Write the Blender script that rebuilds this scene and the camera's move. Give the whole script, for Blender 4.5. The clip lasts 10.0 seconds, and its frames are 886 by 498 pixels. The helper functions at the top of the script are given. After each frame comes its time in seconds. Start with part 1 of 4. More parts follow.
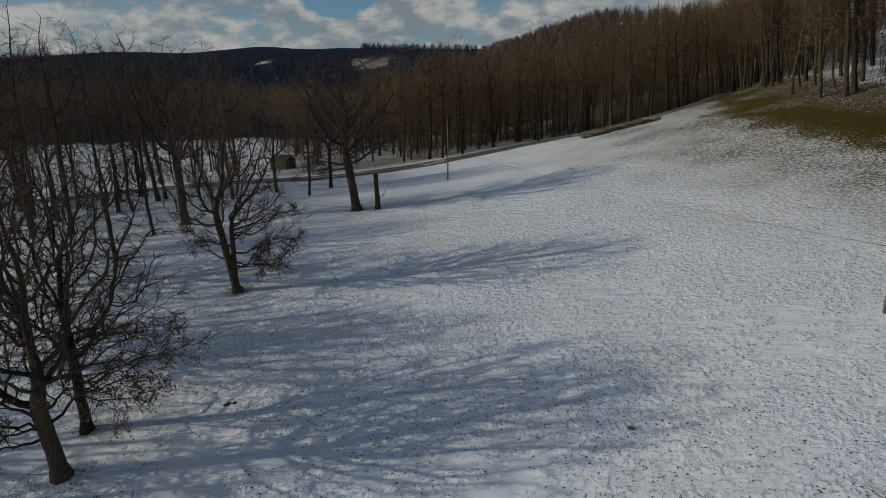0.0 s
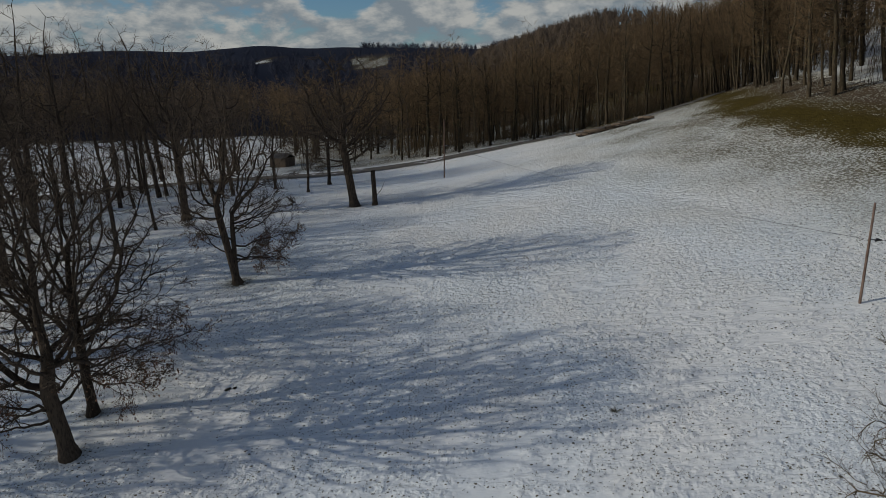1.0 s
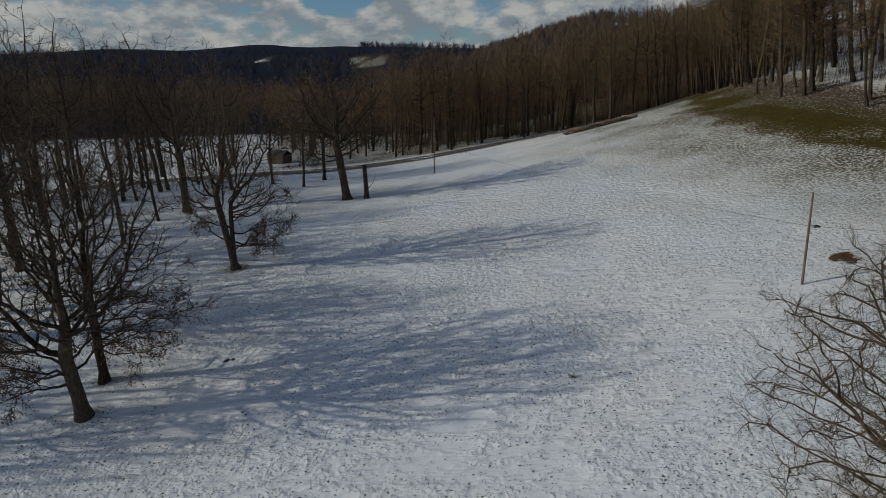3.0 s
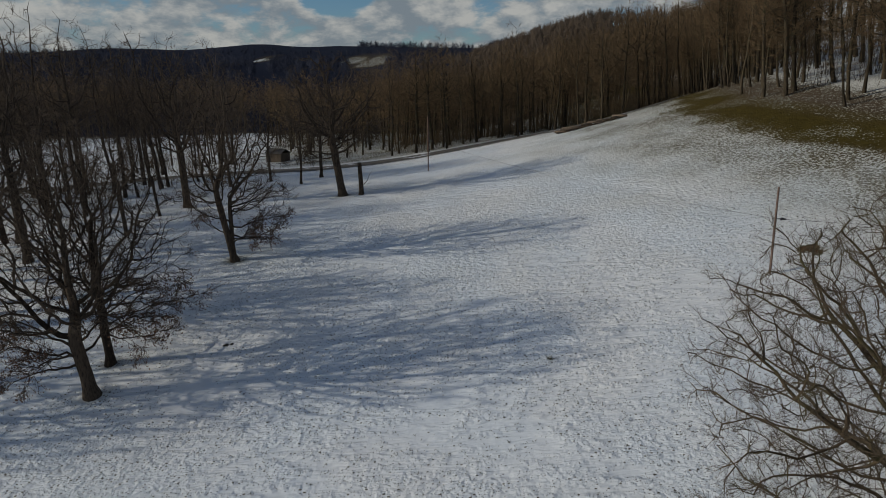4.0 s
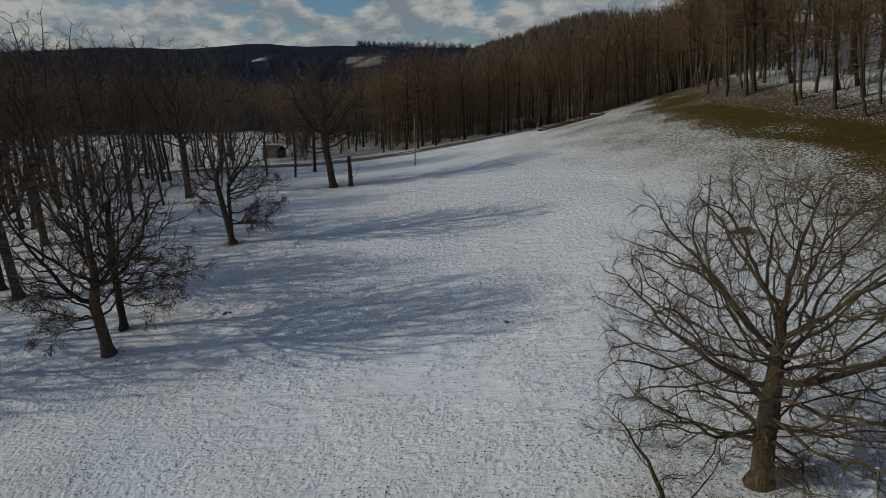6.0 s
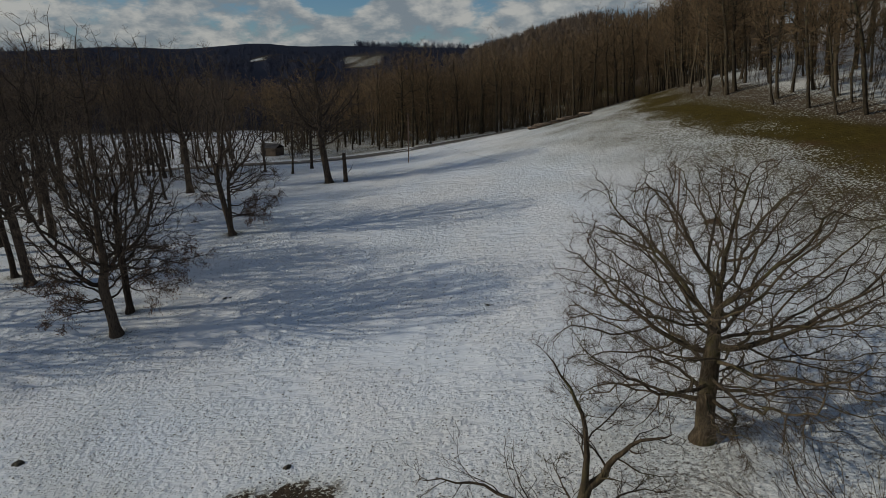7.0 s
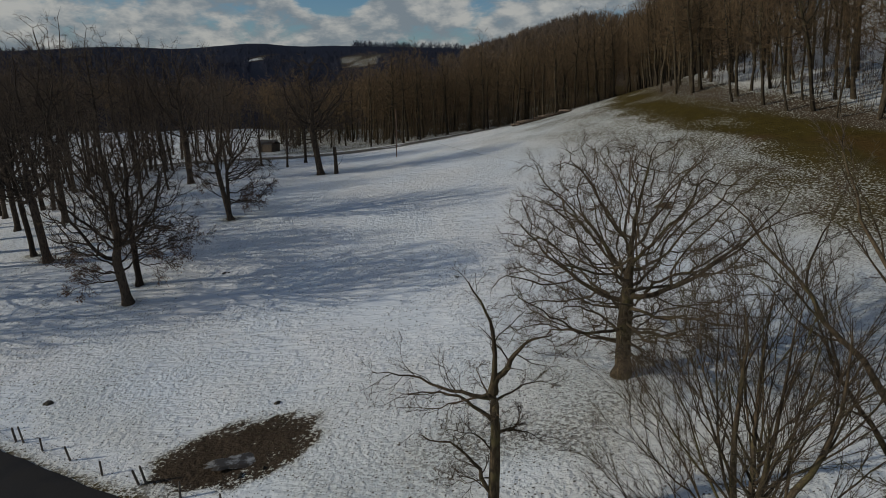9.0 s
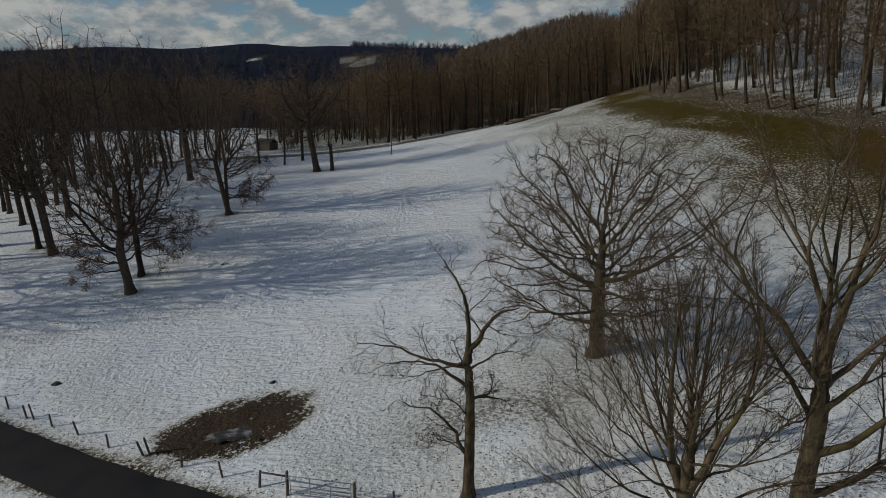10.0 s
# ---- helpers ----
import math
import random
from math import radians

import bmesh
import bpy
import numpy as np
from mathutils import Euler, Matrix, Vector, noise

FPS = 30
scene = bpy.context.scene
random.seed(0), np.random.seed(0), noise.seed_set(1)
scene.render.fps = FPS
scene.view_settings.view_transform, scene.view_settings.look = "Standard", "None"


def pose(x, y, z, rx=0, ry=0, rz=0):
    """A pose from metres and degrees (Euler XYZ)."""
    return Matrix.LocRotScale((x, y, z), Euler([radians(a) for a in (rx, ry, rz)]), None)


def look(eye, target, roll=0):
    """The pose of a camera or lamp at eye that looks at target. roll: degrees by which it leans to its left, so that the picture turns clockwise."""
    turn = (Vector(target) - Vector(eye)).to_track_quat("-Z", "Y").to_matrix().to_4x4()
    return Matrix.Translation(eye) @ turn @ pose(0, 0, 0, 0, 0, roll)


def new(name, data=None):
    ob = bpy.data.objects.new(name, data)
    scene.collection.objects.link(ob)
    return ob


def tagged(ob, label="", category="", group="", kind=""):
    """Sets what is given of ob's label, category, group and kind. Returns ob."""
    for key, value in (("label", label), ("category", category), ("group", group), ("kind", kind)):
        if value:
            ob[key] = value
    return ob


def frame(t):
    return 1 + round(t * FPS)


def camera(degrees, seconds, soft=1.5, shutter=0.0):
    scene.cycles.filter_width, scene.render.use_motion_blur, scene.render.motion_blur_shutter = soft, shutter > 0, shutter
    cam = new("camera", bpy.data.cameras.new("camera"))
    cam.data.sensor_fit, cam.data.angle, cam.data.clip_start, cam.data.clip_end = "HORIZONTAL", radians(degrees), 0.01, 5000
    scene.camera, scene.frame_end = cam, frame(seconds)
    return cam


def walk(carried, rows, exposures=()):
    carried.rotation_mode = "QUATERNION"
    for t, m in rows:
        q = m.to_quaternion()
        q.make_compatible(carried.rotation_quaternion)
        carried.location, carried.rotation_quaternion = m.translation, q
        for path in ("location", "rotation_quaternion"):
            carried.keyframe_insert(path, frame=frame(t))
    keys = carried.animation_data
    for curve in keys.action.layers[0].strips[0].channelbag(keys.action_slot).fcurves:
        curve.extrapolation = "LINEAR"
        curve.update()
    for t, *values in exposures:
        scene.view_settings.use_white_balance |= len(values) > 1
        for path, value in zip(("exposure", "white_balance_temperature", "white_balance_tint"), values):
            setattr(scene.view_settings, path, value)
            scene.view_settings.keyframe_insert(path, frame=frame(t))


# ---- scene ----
import itertools

cam = camera(71.0, 10.0, soft=0.8)
PATH = [
    (0, 0.027, 0.004, 20.036, -0.133, -15.409, -0.319),
    (0.5, 0.214, -0.749, 19.978, -0.162, -15.429, -0.260),
    (1, 0.438, -1.545, 19.948, -0.192, -15.448, -0.203),
    (1.5, 0.700, -2.403, 19.941, -0.224, -15.465, -0.150),
    (2, 0.999, -3.339, 19.951, -0.257, -15.480, -0.098),
    (3.5, 2.103, -6.715, 20.034, -0.367, -15.517, 0.042),
    (4, 2.532, -8.044, 20.066, -0.407, -15.526, 0.083),
    (4.5, 2.988, -9.473, 20.095, -0.448, -15.534, 0.123),
    (5, 3.465, -10.994, 20.118, -0.491, -15.540, 0.159),
    (5.5, 3.961, -12.597, 20.134, -0.536, -15.544, 0.194),
    (7, 5.512, -17.727, 20.123, -0.679, -15.548, 0.282),
    (7.5, 6.032, -19.470, 20.100, -0.730, -15.547, 0.306),
    (8, 6.542, -21.183, 20.067, -0.783, -15.543, 0.328),
    (8.5, 7.037, -22.832, 20.026, -0.837, -15.538, 0.348),
    (9, 7.509, -24.379, 19.978, -0.892, -15.532, 0.365),
    (9.5, 7.950, -25.783, 19.927, -0.950, -15.524, 0.380),
    (10, 8.352, -26.999, 19.874, -1.008, -15.514, 0.392),
]
walk(cam, [(t, pose(x, y, z, 90 + pitch, 0, yaw) @ pose(0, 0, 0, 0, 0, roll)) for t, x, y, z, yaw, pitch, roll in PATH], exposures=[(0.0, -0.76, 6720, 7)])

# ---- sun and sky ----
SUN_EL, SUN_TURN = 21.0, -95.0  # degrees; the turn is from +y, clockwise from above
sun = new("sun", bpy.data.lights.new("sun", "SUN"))
sun.data.energy, sun.data.angle, sun.data.color = 3.6, radians(0.6), (1.0, 0.95, 0.88)
to_sun = Vector((math.sin(radians(SUN_TURN)) * math.cos(radians(SUN_EL)), math.cos(radians(SUN_TURN)) * math.cos(radians(SUN_EL)), math.sin(radians(SUN_EL))))
sun.matrix_basis = look(to_sun * 100, (0, 0, 0))

world = bpy.data.worlds.new("winter_sky")
scene.world = world
world.use_nodes = True


class Graph:
    """A short way to write node trees."""

    def __init__(self, tree):
        self.tree = tree
        tree.nodes.clear()

    def node(self, kind, inputs=None):
        n = self.tree.nodes.new(kind)
        for k, v in (inputs or {}).items():
            self.put(n.inputs[k], v)
        return n

    def put(self, socket, v):
        if isinstance(v, bpy.types.NodeSocket):
            self.tree.links.new(v, socket)
        else:
            socket.default_value = v

    def math(self, op, a, b=0.0, c=0.0, clamp=False):
        n = self.node("ShaderNodeMath", {0: a, 1: b, 2: c})
        n.operation, n.use_clamp = op, clamp
        return n.outputs[0]

    def noise(self, vec, scale, detail=3.0, rough=0.55, distort=0.0):
        return self.node("ShaderNodeTexNoise", {"Vector": vec, "Scale": scale, "Detail": detail, "Roughness": rough, "Distortion": distort}).outputs[0]

    def smooth(self, v, lo, hi, a=0.0, b=1.0):
        n = self.node("ShaderNodeMapRange", {0: v, 1: lo, 2: hi, 3: a, 4: b})
        n.interpolation_type = "SMOOTHSTEP"
        return n.outputs[0]

    def mix(self, f, a, b):
        n = self.node("ShaderNodeMix")
        n.data_type = "RGBA"
        self.put(n.inputs[0], f), self.put(n.inputs[6], a), self.put(n.inputs[7], b)
        return n.outputs[2]

    def painted(self, name):
        n = self.node("ShaderNodeAttribute")
        n.attribute_name = name
        return n.outputs["Fac"]

    def scaled(self, vec, s):
        return self.node("ShaderNodeMapping", {"Vector": vec, "Scale": s}).outputs[0]


g = Graph(world.node_tree)
sky = g.node("ShaderNodeTexSky")
sky.sky_type, sky.sun_disc, sky.sun_elevation, sky.sun_rotation = "NISHITA", False, radians(SUN_EL), radians(SUN_TURN)
sky.air_density, sky.dust_density, sky.ozone_density = 1.0, 0.2, 3.0
way = g.node("ShaderNodeTexCoord").outputs["Generated"]
sep = g.node("ShaderNodeSeparateXYZ", {0: way})
flat = g.node("ShaderNodeCombineXYZ", {0: sep.outputs[0], 1: sep.outputs[1], 2: g.math("MULTIPLY", g.math("POWER", g.math("MAXIMUM", sep.outputs[2], 0.0), 0.85), 1.7)}).outputs[0]
bank = g.noise(flat, 7.5, 5.0, 0.55, 0.2)
puff = g.noise(flat, 22.0, 6.0, 0.62, 0.3)
thin = g.smooth(sep.outputs[2], 0.16, 0.5, 0.0, 0.2)
low = g.smooth(sep.outputs[2], 0.015, 0.075, 0.13, 0.0)
# a blue gap over the valley
gap_x = g.math("MULTIPLY", g.math("ADD", sep.outputs[0], 0.155), 22.0)
gap_z = g.math("MULTIPLY", g.math("SUBTRACT", sep.outputs[2], 0.118), 34.0)
gap = g.smooth(g.math("ADD", g.math("POWER", gap_x, 2.0), g.math("POWER", gap_z, 2.0)), 0.15, 2.2, 0.4, 0.0)
thick = g.math("ADD", g.math("SUBTRACT", g.math("ADD", bank, g.math("MULTIPLY", puff, 0.45)), g.math("ADD", gap, thin)), low)
cover = g.smooth(thick, 0.51, 0.70)
above = g.node("ShaderNodeVectorMath", {0: flat, 1: (0.012, 0.0, 0.034)}).outputs[0]
under = g.math("SUBTRACT", g.math("ADD", bank, g.math("MULTIPLY", puff, 0.5)), g.math("ADD", g.noise(above, 7.5, 5.0, 0.55, 0.2), g.math("MULTIPLY", g.noise(above, 22.0, 6.0, 0.62, 0.3), 0.5)))
light = g.smooth(under, -0.13, 0.17)
cloud = g.mix(light, (3.1, 3.7, 4.4, 1), (7.1, 7.15, 7.15, 1))
tint = g.node("ShaderNodeMix")
tint.data_type, tint.blend_type = "RGBA", "MULTIPLY"
g.put(tint.inputs[0], 1.0), g.put(tint.inputs[6], sky.outputs[0]), g.put(tint.inputs[7], (0.70, 0.90, 1.12, 1))
both = g.mix(g.math("MULTIPLY", cover, 0.95), tint.outputs[2], cloud)
back = g.node("ShaderNodeBackground", {"Color": both, "Strength": 0.094})
g.tree.links.new(back.outputs[0], g.node("ShaderNodeOutputWorld").inputs[0])


# ---- materials ----
def material(name, rough=0.9, spec=0.2, metal=0.0):
    m = bpy.data.materials.new(name)
    m.use_nodes = True
    gr = Graph(m.node_tree)
    bsdf = gr.node("ShaderNodeBsdfPrincipled", {"Roughness": rough, "Specular IOR Level": spec, "Metallic": metal})
    gr.tree.links.new(bsdf.outputs[0], gr.node("ShaderNodeOutputMaterial").inputs[0])
    return m, gr, bsdf


def bump(gr, bsdf, height, strength, distance):
    n = gr.node("ShaderNodeBump", {"Strength": strength, "Distance": distance, "Height": height})
    gr.tree.links.new(n.outputs[0], bsdf.inputs["Normal"])


def bark(name, dark, pale, moss=None, scale=1.0):
    m, gr, bsdf = material(name, 0.92, 0.15)
    at = gr.node("ShaderNodeTexCoord").outputs["Object"]
    rough = gr.noise(gr.scaled(at, (9 * scale, 9 * scale, 2.2 * scale)), 1.0, 4.0, 0.65)
    patch = gr.noise(at, 0.7, 3.0)
    one = gr.node("ShaderNodeObjectInfo").outputs["Random"]
    f = gr.smooth(gr.math("ADD", rough, gr.math("MULTIPLY", gr.math("SUBTRACT", one, 0.5), 0.25)), 0.35, 0.68)
    colour = gr.mix(f, (*dark, 1), (*pale, 1))
    if moss:
        colour = gr.mix(gr.smooth(patch, 0.48, 0.68, 0.0, 0.65), colour, (*moss, 1))
    gr.put(bsdf.inputs["Base Color"], colour)
    bump(gr, bsdf, rough, 0.6, 0.03)
    return m


BARK = bark("oak_bark", (0.045, 0.033, 0.02), (0.125, 0.092, 0.058), (0.105, 0.094, 0.038))
BARK_DARK = bark("dark_bark", (0.034, 0.026, 0.019), (0.098, 0.074, 0.054))
BARK_WOOD = bark("woodland_bark", (0.027, 0.021, 0.014), (0.085, 0.066, 0.043), (0.08, 0.069, 0.034), 0.6)
TWIG = bark("twig_bark", (0.06, 0.045, 0.033), (0.135, 0.104, 0.076), (0.118, 0.104, 0.055), 0.4)
TWIG_WOOD = bark("woodland_twigs", (0.10, 0.068, 0.037), (0.205, 0.14, 0.078), None, 0.2)
TWIG_DARK = bark("dark_twigs", (0.06, 0.046, 0.035), (0.125, 0.095, 0.07), None, 0.3)
# twigs of the far trees, with the blue of distant haze in their colour
TWIG_HAZE = bark("hazy_far_twigs", (0.023, 0.027, 0.043), (0.042, 0.048, 0.074), None, 0.05)


def plain(name, a, b, scale, rough=0.9, metal=0.0, depth=0.01, stretch=(1, 1, 1)):
    m, gr, bsdf = material(name, rough, 0.25, metal)
    at = gr.scaled(gr.node("ShaderNodeTexCoord").outputs["Object"], stretch)
    n = gr.noise(at, scale, 5.0, 0.65)
    big = gr.noise(at, scale * 0.17, 2.0)
    gr.put(bsdf.inputs["Base Color"], gr.mix(gr.smooth(gr.math("ADD", gr.math("MULTIPLY", n, 0.7), gr.math("MULTIPLY", big, 0.3)), 0.35, 0.65), (*a, 1), (*b, 1)))
    bump(gr, bsdf, n, 0.5, depth)
    return m


POST = plain("weathered_post", (0.055, 0.045, 0.036), (0.17, 0.145, 0.118), 14, stretch=(1, 1, 0.2))
POLE = plain("weathered_pole", (0.10, 0.065, 0.05), (0.23, 0.16, 0.125), 10, stretch=(1, 1, 0.1))
STEEL = plain("galvanised_steel", (0.22, 0.22, 0.23), (0.38, 0.38, 0.39), 20, 0.5, 0.8, 0.002)
WIRE = plain("dull_wire", (0.05, 0.05, 0.05), (0.11, 0.10, 0.10), 8, 0.6, 0.6, 0.001)
LEAF = plain("dead_oak_leaf", (0.10, 0.05, 0.03), (0.22, 0.115, 0.065), 3, 0.8, 0.0, 0.002)
TUFT = plain("grass_tuft", (0.045, 0.042, 0.022), (0.13, 0.115, 0.06), 2, 0.9)
LOG = plain("cut_logs", (0.09, 0.065, 0.045), (0.25, 0.19, 0.14), 5)
STONE = plain("dark_earth", (0.03, 0.025, 0.018), (0.10, 0.085, 0.06), 6)
SIDING = plain("dark_board", (0.07, 0.055, 0.04), (0.15, 0.115, 0.085), 6, stretch=(3, 3, 0.3))
ROOF = plain("shed_roof", (0.05, 0.045, 0.04), (0.12, 0.11, 0.10), 6)
CERAMIC = plain("black_fitting", (0.015, 0.015, 0.016), (0.04, 0.04, 0.042), 10, 0.4)


def asphalt():
    m, gr, bsdf = material("wet_asphalt", 0.8, 0.18)
    at = gr.node("ShaderNodeTexCoord").outputs["Object"]
    fine, wide = gr.noise(at, 60, 3.0), gr.noise(at, 0.5, 4.0)
    gr.put(bsdf.inputs["Base Color"], gr.mix(gr.smooth(gr.math("ADD", gr.math("MULTIPLY", fine, 0.5), gr.math("MULTIPLY", wide, 0.5)), 0.35, 0.65), (0.011, 0.0105, 0.011, 1), (0.025, 0.023, 0.022, 1)))
    gr.put(bsdf.inputs["Roughness"], gr.smooth(wide, 0.35, 0.65, 0.62, 0.92))
    bump(gr, bsdf, fine, 0.4, 0.01)
    return m


ASPHALT = asphalt()


def snow_field():
    """Thin snow over grass: blades and clods show where the sheet's 'bare' value is high, earth where 'mud' is."""
    m, gr, bsdf = material("snow_over_grass", 0.85, 0.25)
    at = gr.node("ShaderNodeTexCoord").outputs["Object"]
    bare = gr.painted("bare")
    mud = gr.painted("mud")
    wood = gr.painted("litter")
    speck = gr.noise(gr.scaled(at, (1.0, 1.3, 1.0)), 3.9, 4.0, 0.66)
    clump = gr.noise(at, 0.35, 4.0, 0.6)
    shows = gr.math("ADD", speck, gr.math("ADD", gr.math("MULTIPLY", gr.math("SUBTRACT", clump, 0.5), 0.16), gr.math("MULTIPLY", bare, 0.44)))
    f = gr.math("MULTIPLY", gr.smooth(shows, 0.615, 0.68), gr.smooth(bare, 0.2, 0.42))
    # tips of grass, alone and in rows
    zone = gr.noise(gr.scaled(at, (0.5, 1.0, 1.0)), 0.16, 3.0, 0.6)
    row = gr.noise(gr.scaled(at, (0.5, 1.7, 1.0)), 0.9, 2.0, 0.5)
    cell = gr.node("ShaderNodeTexVoronoi", {"Vector": gr.scaled(at, (1.0, 1.25, 0.3)), "Scale": 3.6, "Randomness": 1.0})
    ragged = gr.math("ADD", cell.outputs["Distance"], gr.math("MULTIPLY", gr.math("SUBTRACT", gr.noise(at, 13.0, 2.0, 0.6), 0.5), 0.34))
    chance = gr.node("ShaderNodeSeparateColor", {0: cell.outputs["Color"]})
    often = gr.math("ADD", gr.math("MULTIPLY", gr.math("ADD", bare, 0.14), 1.9), gr.math("ADD", gr.math("MULTIPLY", gr.math("SUBTRACT", zone, 0.5), 1.7), gr.math("MULTIPLY", gr.math("SUBTRACT", row, 0.5), 1.3)))
    there = gr.smooth(gr.math("SUBTRACT", often, chance.outputs[0]), 0.0, 0.04)
    size = gr.math("MULTIPLY_ADD", chance.outputs[1], 0.15, 0.11)
    dots = gr.math("MULTIPLY", there, gr.smooth(gr.math("SUBTRACT", ragged, size), -0.03, 0.045, 0.92, 0.0))
    small = gr.node("ShaderNodeTexVoronoi", {"Vector": gr.scaled(at, (1.0, 1.3, 0.3)), "Scale": 6.2, "Randomness": 1.0})
    luck = gr.node("ShaderNodeSeparateColor", {0: small.outputs["Color"]}).outputs[0]
    tips = gr.math("MULTIPLY", gr.smooth(gr.math("SUBTRACT", gr.math("MULTIPLY", often, 0.8), luck), 0.0, 0.05), gr.smooth(small.outputs["Distance"], 0.16, 0.3, 0.8, 0.0))
    dots = gr.math("MAXIMUM", dots, tips)
    f = gr.math("MAXIMUM", f, dots)
    hue = gr.smooth(gr.noise(at, 0.09, 2.0), 0.35, 0.65)
    snow = gr.mix(hue, (0.75, 0.79, 0.815, 1), (0.805, 0.81, 0.80, 1))
    veil = gr.smooth(gr.math("ADD", bare, gr.math("MULTIPLY", gr.math("SUBTRACT", clump, 0.5), 0.12)), 0.06, 0.55, 0.0, 0.75)
    snow = gr.mix(veil, snow, (0.40, 0.385, 0.28, 1))
    grass = gr.mix(gr.noise(at, 0.9, 3.0), (0.036, 0.028, 0.007, 1), (0.10, 0.074, 0.017, 1))
    grass = gr.mix(gr.smooth(mud, 0.2, 0.8), grass, gr.mix(clump, (0.15, 0.065, 0.025, 1), (0.06, 0.036, 0.022, 1)))
    wet = gr.painted("wet")
    grass = gr.mix(wet, grass, gr.mix(clump, (0.022, 0.016, 0.011, 1), (0.07, 0.05, 0.034, 1)))
    litter = gr.mix(clump, (0.05, 0.038, 0.026, 1), (0.125, 0.092, 0.06, 1))
    grass = gr.mix(wood, grass, litter)
    # blue of distance haze mixed into the ground colour under the far woods
    grass = gr.mix(gr.painted("hazy_far_wood"), grass, (0.019, 0.023, 0.038, 1))
    gr.put(bsdf.inputs["Base Color"], gr.mix(f, snow, grass))
    gr.put(bsdf.inputs["Roughness"], gr.math("MULTIPLY_ADD", gr.math("MULTIPLY", wet, f), -0.4, 0.85))
    gr.put(bsdf.inputs["Specular IOR Level"], gr.math("MULTIPLY_ADD", f, -0.22, 0.24))
    lump = gr.noise(gr.scaled(at, (1.0, 1.15, 1.0)), 2.4, 3.0, 0.58)
    rough = gr.math("ADD", gr.math("MULTIPLY", dots, 0.22), gr.math("MULTIPLY", gr.math("ADD", gr.math("MULTIPLY", speck, 0.3), lump), gr.smooth(often, 0.0, 0.6, 0.2, 1.35)))
    bump(gr, bsdf, rough, 0.7, 0.24)
    return m


SNOW = snow_field()


def drive_mat():
    m, gr, bsdf = material("gravel_and_snow", 0.9, 0.2)
    at = gr.node("ShaderNodeTexCoord").outputs["Object"]
    fine, wide = gr.noise(at, 4, 4.0), gr.noise(at, 0.3, 4.0, 0.65)
    earth = gr.mix(fine, (0.06, 0.055, 0.05, 1), (0.15, 0.135, 0.115, 1))
    f = gr.smooth(gr.math("ADD", wide, gr.math("MULTIPLY", fine, 0.3)), 0.74, 0.86)
    gr.put(bsdf.inputs["Base Color"], gr.mix(f, earth, (0.74, 0.75, 0.77, 1)))
    bump(gr, bsdf, fine, 0.6, 0.05)
    return m


DRIVE = drive_mat()


def water_mat():
    m, gr, bsdf = material("pond_ice", 0.25, 0.5)
    at = gr.node("ShaderNodeTexCoord").outputs["Object"]
    n = gr.noise(at, 1.3, 5.0, 0.65)
    gr.put(bsdf.inputs["Base Color"], gr.mix(gr.smooth(n, 0.44, 0.66), (0.05, 0.04, 0.028, 1), (0.30, 0.295, 0.28, 1)))
    return m


ICE = water_mat()

# ---- the lie of the land ----
# Heights of the hillside at the knots of a 30 m grid from (-100, -60), drawn smooth; a row runs north.
KNOTS = np.array([
    [-3.4, -4.2, -5.2, -6.2, -5.7, -3.4, -1.7, -1.0, -0.5, 0.1],
    [-4.3, -5.0, -4.8, -2.5, -1.4, -0.1, 0.1, -0.5, -0.4, 0.0],
    [-4.9, -5.9, -5.8, 1.4, 4.5, 3.6, 1.9, 0.9, -0.1, -0.3],
    [-5.3, -4.8, -3.6, 0.4, 6.3, 3.9, 3.2, 3.6, -0.1, -1.1],
    [-3.7, -0.2, 3.5, 3.1, 9.5, 9.2, 7.7, 6.5, 2.0, 0.6],
    [0.9, 4.8, 7.4, 8.0, 16.9, 21.6, 15.3, 10.9, 8.6, 7.8],
    [6.6, 10.2, 12.7, 14.7, 20.3, 27.2, 25.0, 21.4, 19.2, 17.7],
    [11.9, 16.8, 21.5, 26.4, 32.4, 38.2, 39.7, 37.9, 33.5, 27.9],
    [17.0, 24.2, 31.7, 39.2, 46.1, 51.4, 54.4, 52.7, 45.9, 36.6],
])
GX, GY, GSTEP = -100.0, -60.0, 30.0


def spline(u):
    return np.stack([(1 - u) ** 3, 3 * u**3 - 6 * u**2 + 4, -3 * u**3 + 3 * u**2 + 3 * u + 1, u**3]) / 6


def bell(x, y, cx, cy, sx, sy, turn=0.0):
    c, s = math.cos(radians(turn)), math.sin(radians(turn))
    dx, dy = x - cx, y - cy
    return np.exp(-(((dx * c + dy * s) / sx) ** 2) - ((-dx * s + dy * c) / sy) ** 2)


def step(v, lo, hi):
    t = np.clip((v - lo) / (hi - lo), 0, 1)
    return t * t * (3 - 2 * t)


# The skyline across the valley: height of the crest against x / y.
CREST = np.array([(-0.721, 60.0), (-0.618, 62.0), (-0.583, 66.0), (-0.539, 71.0), (-0.505, 74.0), (-0.471, 70.0), (-0.44, 74.0), (-0.411, 70.0), (-0.367, 75.0), (-0.324, 81.0), (-0.28, 87.0), (-0.246, 86.0), (-0.229, 83.0), (-0.194, 82.0), (-0.151, 85.0), (-0.099, 84.0), (-0.013, 83.0), (0.108, 78.0), (0.283, 68.0)]).T


